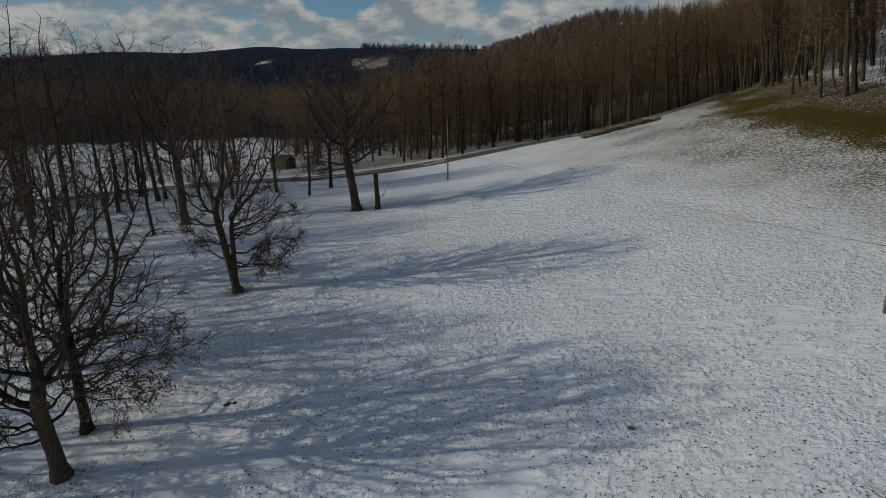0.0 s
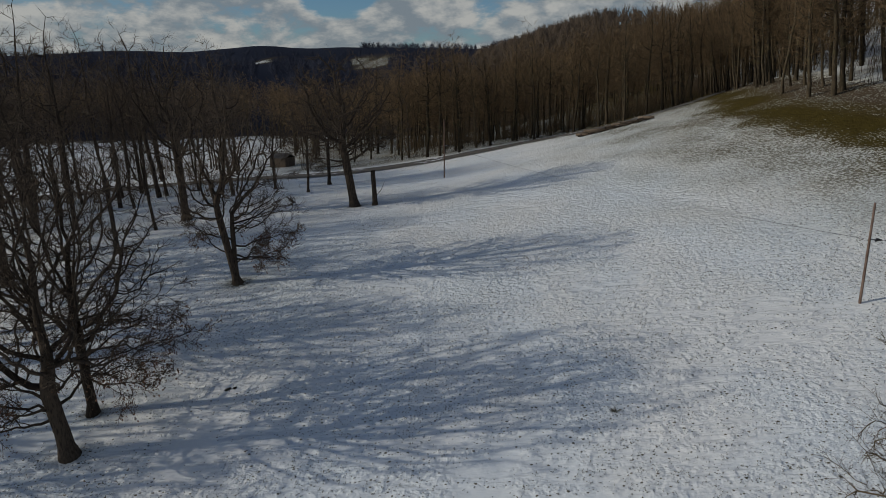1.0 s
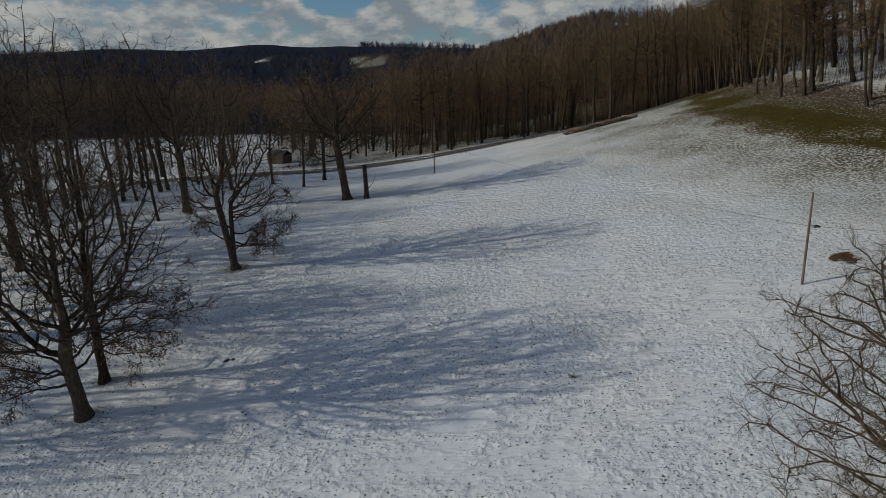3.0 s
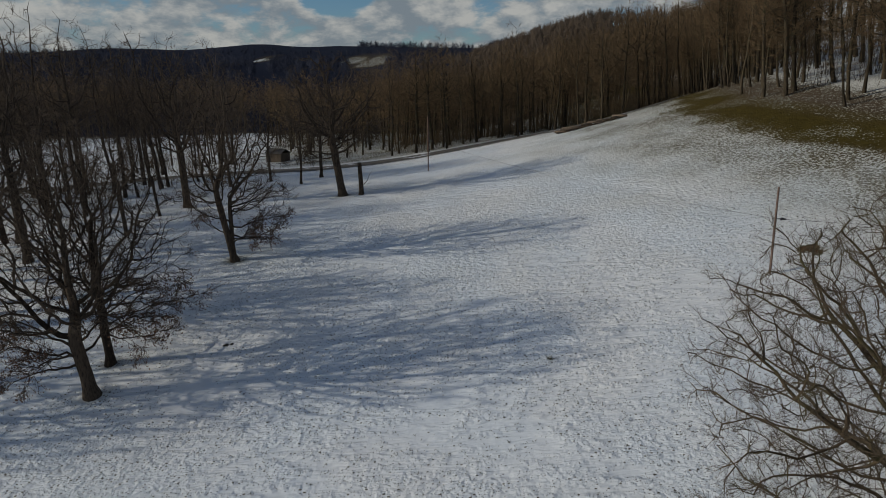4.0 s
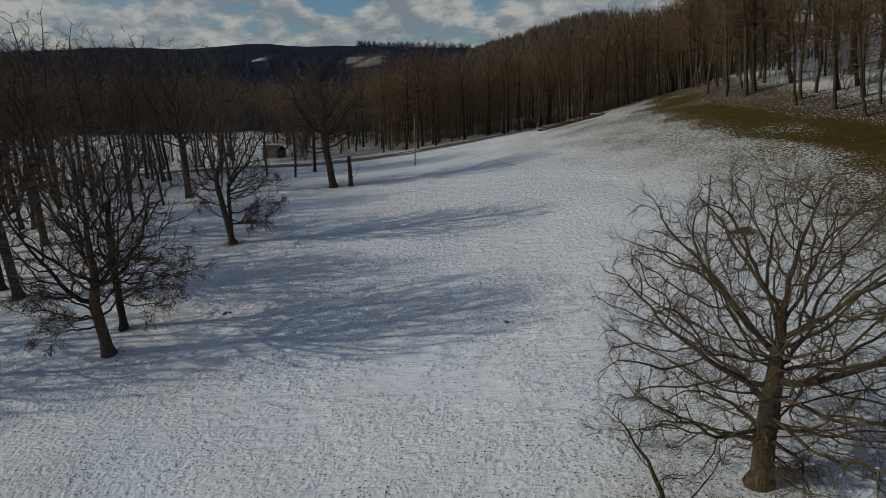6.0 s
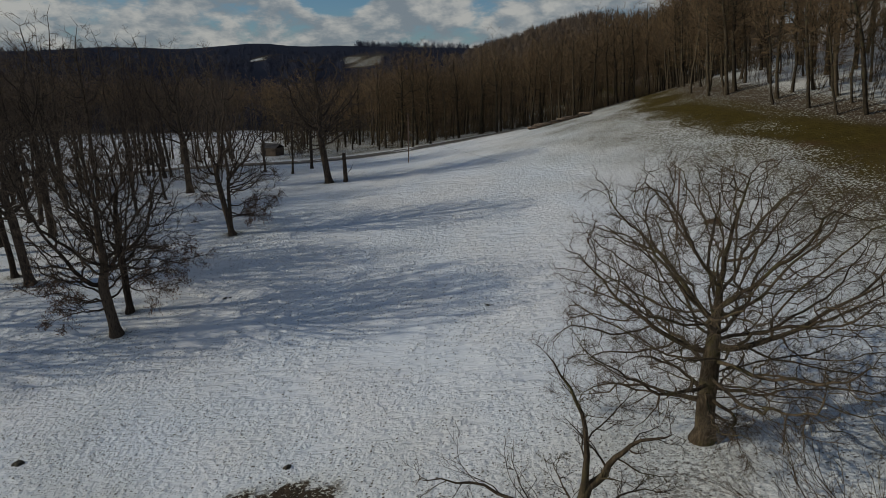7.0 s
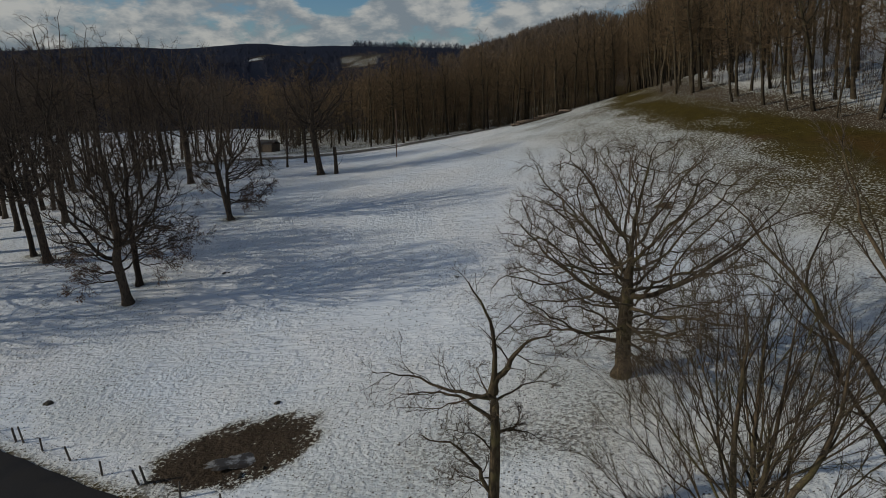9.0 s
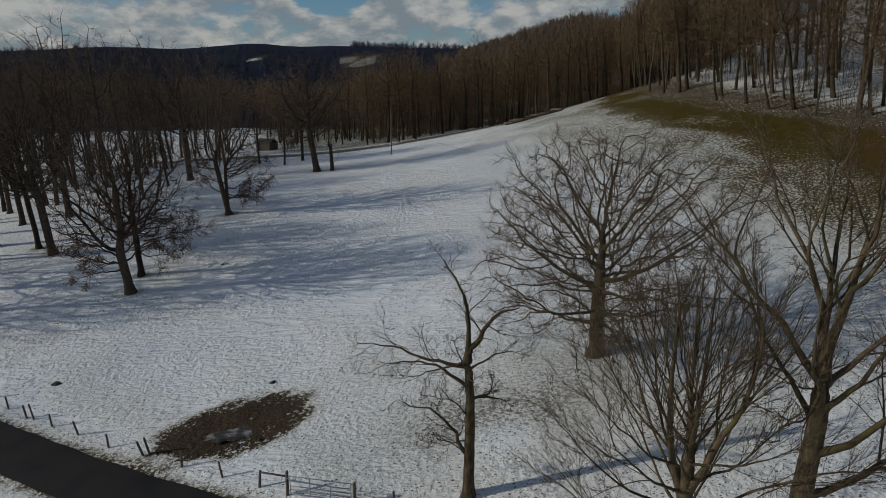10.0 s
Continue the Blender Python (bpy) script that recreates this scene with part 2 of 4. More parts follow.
def ground_z(x, y):
    """Height of the ground at arrays x, y."""
    x, y = np.asarray(x, float), np.asarray(y, float)
    nx, ny = KNOTS.shape
    fx, fy = np.clip((x - GX) / GSTEP, 0, nx - 1.0001), np.clip((y - GY) / GSTEP, 0, ny - 1.0001)
    i, j = fx.astype(int), fy.astype(int)
    a, b = spline(fx - i), spline(fy - j)
    z = 0.0
    for p in range(4):
        for q in range(4):
            z = z + a[p] * b[q] * KNOTS[np.clip(i + p - 1, 0, nx - 1), np.clip(j + q - 1, 0, ny - 1)]
    r = np.hypot(x, y)
    # the far side of the valley and its ridges
    z = z + step(r, 260, 620) * 26 * step(y, 100, 300)
    s = step(r, 700, 1500) * step(y, 0, 500)
    z = z * (1 - s) + np.interp(x / np.maximum(y, 1.0), CREST[0], CREST[1]) * s
    z = z + 11 * bell(x, y, 60, 900, 150, 220)
    z = z - 3 * bell(x, y, -120, 330, 190, 120)
    return z


def height(x, y):
    return float(ground_z(np.array([x]), np.array([y]))[0])


# ---- builders ----
def mesh_of(name, verts, faces, mat):
    """faces: a list of (m, k) index arrays."""
    me = bpy.data.meshes.new(name)
    verts = np.asarray(verts, np.float32).reshape(-1, 3)
    total = sum(f.size for f in faces)
    me.vertices.add(len(verts)), me.loops.add(total), me.polygons.add(sum(len(f) for f in faces))
    me.vertices.foreach_set("co", verts.ravel())
    me.loops.foreach_set("vertex_index", np.concatenate([f.ravel() for f in faces]).astype(np.int32))
    sizes = np.concatenate([np.full(len(f), f.shape[1]) for f in faces])
    me.polygons.foreach_set("loop_start", np.r_[0, np.cumsum(sizes)[:-1]].astype(np.int32))
    me.update(calc_edges=True)
    me.materials.append(mat)
    return me


def empty(name, x=0.0, y=0.0, z=0.0):
    ob = new(name)
    ob.location = (x, y, z)
    return ob


def hang(name, me, parent, label=""):
    ob = new(name, me)
    ob.parent = parent
    return tagged(ob, label)


def part(name, bm, mat, parent, label=""):
    me = bpy.data.meshes.new(name)
    bm.to_mesh(me)
    bm.free()
    me.materials.append(mat)
    return hang(name, me, parent, label)


class Soup:
    """Gathers tubes and blades into one mesh."""

    def __init__(self):
        self.v, self.quads, self.tris, self.n = [], [], [], 0

    def tubes(self, pts, rad, sides):
        """pts (N, S, 3), rad (N, S). The last ring closes to a point."""
        n, s, _ = pts.shape
        if not n:
            return self
        tan = np.gradient(pts, axis=1)
        tan /= np.linalg.norm(tan, axis=2, keepdims=True) + 1e-9
        ref = np.where(np.abs(tan[:, :1, 2:]) > 0.9, [[[1.0, 0, 0]]], [[[0, 0, 1.0]]])
        u = np.cross(np.broadcast_to(ref, tan.shape), tan)
        u /= np.linalg.norm(u, axis=2, keepdims=True) + 1e-9
        w = np.cross(tan, u)
        a = np.arange(sides) * 2 * np.pi / sides
        ring = u[:, :-1, None] * np.cos(a)[None, None, :, None] + w[:, :-1, None] * np.sin(a)[None, None, :, None]
        v = pts[:, :-1, None] + ring * rad[:, :-1, None, None]
        per = (s - 1) * sides + 1
        v = np.concatenate([v.reshape(n, -1, 3), pts[:, -1:]], 1)
        base = self.n + np.arange(n)[:, None, None] * per
        row, k = np.arange(s - 2)[None, :, None] * sides, np.arange(sides)[None, None, :]
        k2 = (k + 1) % sides
        if s > 2:
            self.quads.append(np.stack([base + row + k, base + row + k2, base + row + sides + k2, base + row + sides + k], -1).reshape(-1, 4))
        tip = base + (s - 2) * sides
        self.tris.append(np.stack([tip + k, tip + k2, np.broadcast_to(base + per - 1, (n, 1, sides))], -1).reshape(-1, 3))
        self.v.append(v.reshape(-1, 3))
        self.n += n * per
        return self

    def blades(self, at, along, across, size):
        """Folded leaves: two triangles each side of a midrib."""
        n = len(at)
        out = np.cross(along, across)
        a, b = at, at + along * size[:, None]
        m = at + along * size[:, None] * 0.5
        l, r = m + (across * 0.34 + out * 0.15) * size[:, None], m + (-across * 0.34 + out * 0.15) * size[:, None]
        v = np.stack([a, l, b, r], 1).reshape(-1, 3)
        k = self.n + np.arange(n)[:, None] * 4
        self.tris += [np.hstack([k, k + 1, k + 2]), np.hstack([k, k + 2, k + 3])]
        self.v.append(v)
        self.n += 4 * n
        return self

    def mesh(self, name, mat):
        faces = [np.concatenate(f) for f in (self.quads, self.tris) if f]
        return mesh_of(name, np.concatenate(self.v), faces, mat)


def unit(v):
    return v / (np.linalg.norm(v, axis=-1, keepdims=True) + 1e-9)


def grow(rng, start, way, length, radius, segs, wander, up, thin=0.15):
    """Wandering shoots from arrays of starts, ways, lengths and radii: their points and radii."""
    n = len(start)
    pts, d = [start], unit(way)
    for _ in range(segs):
        d = unit(d + rng.normal(0, wander, (n, 3)) + [0, 0, up])
        pts.append(pts[-1] + d * (length / segs)[:, None])
    t = np.linspace(0, 1, segs + 1)
    return np.stack(pts, 1), radius[:, None] * (1 - (1 - thin) * t[None] ** 0.9)


def sweep(rng, at, bearing, rise, rise_end, turn, length, radius, wander):
    """One limb whose rise goes over from rise to rise_end and whose bearing turns on the way, with kinks of its own."""
    t = np.linspace(0, 1, 12)
    kink = np.cumsum(rng.normal(0, wander * 0.8, (2, 12)), 1)
    kink += rng.normal(0, wander * 0.8, (2, 12)) - kink.mean(1, keepdims=True)
    e = np.radians(rise + (rise_end - rise) * t) + kink[0]
    b = bearing + np.radians(turn) * t + kink[1]
    d = np.stack([np.cos(b) * np.cos(e), np.sin(b) * np.cos(e), np.sin(e)], 1) * (length / 12)
    p = np.concatenate([at[None], at[None] + np.cumsum(d, 0)])
    u = np.linspace(0, 1, 13)
    return p[None], (radius * (1 - 0.9 * u**0.85) * (1 + 0.35 * np.exp(-u * 14)))[None]


def fork(rng, pts, rad, length, per, lo, hi, lean, share, thick):
    """Side shoots of each parent: starts, ways, lengths, radii."""
    n, s, _ = pts.shape
    u = lo + (hi - lo) * (np.arange(per)[None] + rng.uniform(0.1, 0.9, (n, per))) / per
    f = u * (s - 1)
    i = np.minimum(f.astype(int), s - 2)
    rows = np.arange(n)[:, None]
    a, b = pts[rows, i], pts[rows, i + 1]
    at = a + (b - a) * (f - i)[..., None]
    along = unit(b - a)
    side = unit(np.cross(along, rng.normal(0, 1, (n, per, 3))))
    ang = np.radians(rng.uniform(lean[0], lean[1], (n, per)))[..., None]
    way = along * np.cos(ang) + side * np.sin(ang)
    ln = length[:, None] * share * (1.15 - 0.75 * u) * rng.uniform(0.65, 1.25, (n, per))
    rr = rad[rows, i] * thick
    return at.reshape(-1, 3), way.reshape(-1, 3), ln.ravel(), rr.ravel()


def bare_tree(name, x, y, seed, tall, girth, limbs, label, category="tree", lean=(0.0, 0.0), wood=None, twig=None, branches=(8, 8, 6), shares=(0.5, 0.42, 0.38), gnarl=0.12, up=0.05, sink=0.15, trunk_top=None, twig_r=0.010, taper=0.75, thick=0.5, angles=(28, 62), split=0):
    """A leafless tree: trunk with a root flare, each limb, the branches and the fine twigs.
    limbs: (height, bearing, rise, length, thickness share, then rise at the end and turn); bearing 0 is +x, 90 +y."""
    rng = np.random.default_rng(seed)
    wood, twig = wood or BARK, twig or TWIG
    top = empty(name, x, y, height(x, y) - sink)
    h = np.linspace(0, 1, 15) ** 1.3 * (trunk_top or tall)
    bend = np.cumsum(rng.normal(0, gnarl * 0.35, (15, 2)), 0) * (h / tall)[:, None]
    tp = np.stack([lean[0] * h + bend[:, 0], lean[1] * h + bend[:, 1], h], 1)
    tr = girth * ((1 - h / (tall * 1.04)) ** taper + 0.75 * np.exp(-h / (girth * 1.1)))
    hang("trunk", Soup().tubes(tp[None], tr[None], 12).mesh("trunk", wood), top)
    boughs = []
    for hh, b, rise, ln, share, *bend in limbs:
        i = min(np.searchsorted(h, hh), 14)
        t = (hh - h[i - 1]) / (h[i] - h[i - 1])
        at = tp[i - 1] + (tp[i] - tp[i - 1]) * t
        r0 = (tr[i - 1] + (tr[i] - tr[i - 1]) * t) * share
        b, e = radians(b + rng.normal(0, 4)), radians(rise)
        way = np.array([[math.cos(b) * math.cos(e), math.sin(b) * math.cos(e), math.sin(e)]])
        if bend:
            p, r = sweep(rng, at, b, rise, bend[0], bend[1] if len(bend) > 1 else 0.0, ln, r0, gnarl)
        else:
            p, r = grow(rng, at[None], way, np.array([ln]), np.array([r0]), 12, gnarl, up * (1 if rise < 55 else 0.4), 0.12)
        hang("limb", Soup().tubes(p, r, 7).mesh("limb", wood), top)
        boughs.append((p, r, np.array([ln])))
    p1, r1, l1 = (np.concatenate([b[k] for b in boughs]) for k in range(3))
    if split:
        at, way, l2, r2 = fork(rng, p1, r1, l1, split, 0.2, 0.62, (24, 44), 0.82, 0.7)
        p2, rr2 = grow(rng, at, way, l2, r2, 12, gnarl * 0.8, up, 0.1)
        for k in range(len(p2)):
            hang("limb", Soup().tubes(p2[k : k + 1], rr2[k : k + 1], 6).mesh("limb", wood), top)
        p1, r1, l1 = np.concatenate([p1, p2]), np.concatenate([r1, rr2]), np.r_[l1, l2]
    wood2, fine = Soup(), Soup()
    at, way, l2, r2 = fork(rng, p1, r1, l1, branches[0], 0.22, 1.0, angles, shares[0], thick)
    p2, rr2 = grow(rng, at, way, l2, np.maximum(r2, twig_r * 2.2), 7, gnarl, up, 0.2)
    wood2.tubes(p2, rr2, 5)
    at, way, l3, r3 = fork(rng, p2, rr2, l2, branches[1], 0.15, 1.0, (angles[0] - 3, angles[1] - 2), shares[1], 0.55)
    p3, rr3 = grow(rng, at, way, l3, np.maximum(r3, twig_r * 1.5), 4, gnarl * 1.2, up * 0.8, 0.3)
    wood2.tubes(p3, rr3, 4)
    tagged(hang("crown", wood2.mesh("crown", wood), top), kind="stuff")
    if branches[2]:
        at, way, l4, r4 = fork(rng, p3, rr3, l3, branches[2], 0.1, 1.0, (25, 60), shares[2], 0.5)
        l4 = np.clip(l4, 0.22, 1.3)
        p4, rr4 = grow(rng, at, way, l4, np.full(len(l4), twig_r), 1, gnarl, up, 0.4)
        fine.tubes(p4, rr4, 3)
        tagged(hang("twig_spray", fine.mesh("twig_spray", twig), top), kind="stuff")
    tagged(top, label, category)
    return top


def colonise(rng, nodes, parent, goals, step, kill, rounds, wild=0.2, lift=0.0):
    """Grow a branching skeleton from the given nodes towards the goals, which vanish once reached. Returns nodes and parents."""
    nodes, parent = [np.array(p, float) for p in nodes], list(parent)
    best, near = np.full(len(goals), np.inf), np.zeros(len(goals), int)
    done, kids = 0, {}
    for _ in range(rounds):
        fresh = np.array(nodes[done:])
        d = np.linalg.norm(goals[:, None] - fresh[None], axis=2)
        k = d.argmin(1)
        v = d[np.arange(len(goals)), k]
        near, best = np.where(v < best, k + done, near), np.minimum(best, v)
        done = len(nodes)
        live = best > kill
        goals, best, near = goals[live], best[live], near[live]
        if not len(goals):
            break
        grew = False
        for i in np.unique(near):
            pull = unit(goals[near == i] - nodes[i]).sum(0)
            way = unit(unit(pull) + rng.normal(0, wild, 3) + [0, 0, lift])
            if any(np.dot(way, w) > 0.93 for w in kids.get(i, ())):
                continue
            kids.setdefault(i, []).append(way)
            nodes.append(nodes[i] + way * step)
            parent.append(i)
            grew = True
        if not grew:
            break
    return np.array(nodes), np.array(parent)


def chains(nodes, parent, power, base):
    """Radii by the sum of all that a branch carries, and the skeleton cut into branches: (points, radii, root radius)."""
    n = len(nodes)
    load = np.zeros(n)
    kids = [[] for _ in range(n)]
    for i in range(n - 1, 0, -1):
        load[i] = load[i] or 1.0
        load[parent[i]] += load[i]
        kids[parent[i]].append(i)
    rad = (load / load[0]) ** (1 / power) * base
    out, todo = [], [(0, -1)]
    while todo:
        i, p = todo.pop()
        line = [i] if p < 0 else [p, i]
        while kids[i]:
            order = sorted(kids[i], key=lambda c: -load[c])
            todo += [(c, i) for c in order[1:]]
            i = order[0]
            line.append(i)
        r = rad[line].copy()
        if p >= 0:
            r[0] = min(r[0], r[1] * 1.25)
        out.append((nodes[line], r))
    return out


def even(line, count):
    """Points and radii of a branch at even steps."""
    p, r = line
    s = np.r_[0, np.cumsum(np.linalg.norm(np.diff(p, axis=0), axis=1))]
    t = np.linspace(0, s[-1], count)
    return np.stack([np.interp(t, s, p[:, a]) for a in range(3)], 1), np.interp(t, s, r)


def dome(rng, count, mid, size, floor=0.0, shell=0.45, flat=1.0):
    """Goals in a rounded crown, denser towards its skin."""
    v = unit(rng.normal(0, 1, (count * 2, 3))) * rng.uniform(0, 1, (count * 2, 1)) ** shell
    lumps = rng.uniform(0, 9)
    v *= np.array([[1 + 0.34 * noise.noise((*(q * 2.0 + lumps),))] for q in unit(v)])
    v[:, 2] = np.sign(v[:, 2]) * np.abs(v[:, 2]) ** flat
    p = np.array(mid) + v * np.array(size) * rng.uniform(0.9, 1.0, (count * 2, 1))
    return p[p[:, 2] > floor][:count]


def crown_tree(name, x, y, seed, girth, bole, mid, size, count, label, category="tree", lean=(0.0, 0.0), wood=None, twig=None, step=0.42, kill=0.46, wild=0.22, lift=0.0, power=2.1, floor=1.6, flat=1.0, shell=0.45, twigs=(5, 0.95), twig_r=0.0075, leaves=0, leaf_low=6.0, sink=0.15, stems=(), skirt=(), group=""):
    """A leafless tree whose limbs fork again and again into a rounded crown. bole: height of the bare trunk; stems: further trunks
    (bearing, lean, height); skirt: low limbs as (height, bearing, rise, length)."""
    rng = np.random.default_rng(seed)
    wood, twig = wood or BARK, twig or TWIG
    top = empty(name, x, y, height(x, y) - sink)
    k = max(int(bole / step), 3)
    h = np.linspace(0, bole, k + 1)
    bend = np.cumsum(rng.normal(0, 0.025, (k + 1, 2)), 0)
    nodes = list(np.stack([lean[0] * h + bend[:, 0], lean[1] * h + bend[:, 1], h], 1))
    parent = [0] + list(range(k))
    nodes[0] = np.array([0.0, 0.0, 0.0])
    for b, tilt, tall in stems:
        d = np.array([math.cos(radians(b)) * math.sin(radians(tilt)), math.sin(radians(b)) * math.sin(radians(tilt)), math.cos(radians(tilt))])
        last = 0
        for q in range(1, int(tall / step) + 1):
            nodes.append(nodes[0] + d * step * q + np.array([d[0], d[1], 0]) * girth * 1.2)
            parent.append(last)
            last = len(nodes) - 1
    goals = dome(rng, count, np.array(mid) + [lean[0] * mid[2], lean[1] * mid[2], 0], size, floor, shell, flat)
    lines = chains(*colonise(rng, nodes, parent, goals, step, kill, 90, wild, lift), power, girth)
    main = lines[0]
    p, r = even(main, 24)
    r = r + girth * 0.6 * np.exp(-p[:, 2] / (girth * 1.1))
    hang("trunk", Soup().tubes(p[None], r[None], 12).mesh("trunk", wood), top)
    wood2, fine, batch = Soup(), Soup(), {}
    thick = sorted(lines[1:], key=lambda c: -c[1][1])
    for c, (pts, rr) in enumerate(thick):
        if rr[1] > girth * 0.16 and c < 34:
            s = max(6, min(len(pts) * 2, 18))
            p, r = even((pts, rr), s)
            hang("limb", Soup().tubes(p[None], r[None], 8).mesh("limb", wood), top)
        s = 3 if len(pts) < 5 else 6 if len(pts) < 11 else 12
        batch.setdefault(s, []).append(even((pts, rr), s) + (rr[1] > girth * 0.16 and c < 34,))
    for hh, b, rise, ln in skirt:
        at = np.array([np.interp(hh, h, [q[a] for q in nodes[: k + 1]]) for a in range(3)])
        p, r = sweep(rng, at, radians(b), rise, rise + rng.normal(14, 8), rng.normal(0, 14), ln, girth * 0.24, 0.22)
        hang("limb", Soup().tubes(p, r, 7).mesh("limb", wood), top)
        at, way, l2, r2 = fork(rng, p, r, np.array([ln]), 7, 0.2, 1.0, (26, 58), 0.46, 0.55)
        p2, q2 = grow(rng, at, way, l2, np.maximum(r2, twig_r * 2), 6, 0.2, 0.03, 0.2)
        at, way, l3, r3 = fork(rng, p2, q2, l2, 3, 0.25, 1.0, (26, 58), 0.5, 0.6)
        p3, q3 = grow(rng, at, way, l3, np.maximum(r3, twig_r * 1.6), 2, 0.2, 0.03, 0.3)
        batch.setdefault(7, []).extend((a, c, False) for a, c in zip(p2, q2))
        batch.setdefault(3, []).extend((a, c, False) for a, c in zip(p3, q3))
    ends = []
    for s, rows in batch.items():
        p, r = np.stack([q[0] for q in rows]), np.stack([q[1] for q in rows])
        big = np.array([q[2] for q in rows])
        wood2.tubes(p[~big], r[~big], 4)
        per = int(twigs[0] * s / 3)
        at, way, l2, r2 = fork(rng, p, r, np.full(len(p), twigs[1]), per, 0.25 if s > 3 else 0.1, 1.0, (22, 58), 1.0, 0.5)
        p2, q2 = grow(rng, at, way, np.maximum(l2, 0.3), np.full(len(l2), twig_r * 1.35), 2, 0.16, 0.05, 0.4)
        fine.tubes(p2, q2, 3)
        at, way, l3, r3 = fork(rng, p2, q2, l2, 2, 0.25, 0.95, (22, 50), 0.6, 0.5)
        p3, q3 = grow(rng, at, way, np.maximum(l3, 0.2), np.full(len(l3), twig_r), 1, 0.1, 0.05, 0.4)
        fine.tubes(p3, q3, 3)
        ends.append(p2[:, 1:].reshape(-1, 3))
    tagged(hang("crown", wood2.mesh("crown", wood), top), kind="stuff")
    tagged(hang("twig_spray", fine.mesh("twig_spray", twig), top), kind="stuff")
    if leaves:
        low = np.concatenate(ends)
        low = low[low[:, 2] < leaf_low]
        pick = low[rng.integers(0, len(low), leaves)] + rng.normal(0, 0.07, (leaves, 3))
        d = unit(rng.normal(0, 0.6, (leaves, 3)) - [0, 0, 0.8])
        c = unit(np.cross(d, rng.normal(0, 1, (leaves, 3))))
        tagged(hang("foliage", Soup().blades(pick, d, c, rng.uniform(0.09, 0.17, leaves)).mesh("foliage", LEAF), top, "clinging brown dead oak leaves"), kind="stuff")
    return tagged(top, label, category, group)


def whorl(rng, low, high, count, rise_low, rise_high, ln_low, ln_high, share=0.5):
    """Limbs set round a trunk from low to high."""
    turn = rng.uniform(0, 360)
    out = []
    for k in range(count):
        t = k / max(count - 1, 1)
        turn += 137.5 + rng.normal(0, 15)
        out.append((low + (high - low) * t, turn, rise_low + (rise_high - rise_low) * t + rng.normal(0, 6), (ln_low + (ln_high - ln_low) * t) * rng.uniform(0.8, 1.2), share))
    return out


# ---- ground sheet ----
def stretch(lo, hi, fine, far_lo, far_hi, rate=1.07):
    mid = list(np.arange(lo, hi + 0.01, fine))
    for end, sign in ((far_lo, -1), (far_hi, 1)):
        s, v, out = fine, (lo if sign < 0 else hi), []
        while abs(v) < abs(end):
            s *= rate
            v += sign * s
            out.append(v)
        mid = out[::-1] + mid if sign < 0 else mid + out
    return np.array(mid)


EDGE_Y, EDGE_X = np.array([-60, 20, 35, 45, 53, 65, 80, 110, 137, 200]), np.array([84, 68, 66, 62, 57.5, 52, 47.5, 53, 62, 80])


def wood_edge(y):
    """x of the foot of the hillside wood."""
    return np.interp(y, EDGE_Y, EDGE_X)


LANE = np.array([(-120, 100), (-60, 106), (-36, 109), (-20, 109), (-4, 114), (8, 120), (17, 121.5), (25, 117.5), (31, 111.5), (39, 107), (47, 113), (55, 126), (58, 134)], float)


def lane_y(x):
    return np.interp(x, LANE[:, 0], LANE[:, 1])


ROAD = np.array([(-150, 66), (-60, 27.8), (-18.1, 7.1), (-1.5, -1.5), (5, -7), (11, -16), (18, -32), (24, -60)], float)


def road_off(x, y):
    """Distance from the middle of the road."""
    best = np.full(np.shape(x), 1e9)
    for a, b in itertools.pairwise(ROAD):
        d = b - a
        t = np.clip(((x - a[0]) * d[0] + (y - a[1]) * d[1]) / (d @ d), 0, 1)
        best = np.minimum(best, np.hypot(x - a[0] - t * d[0], y - a[1] - t * d[1]))
    return best


def far_clear(x, y):
    """Open snowy slopes among the far woods."""
    return bell(x, y, -258, 950, 12, 60) + bell(x, y, -99, 930, 36, 150)


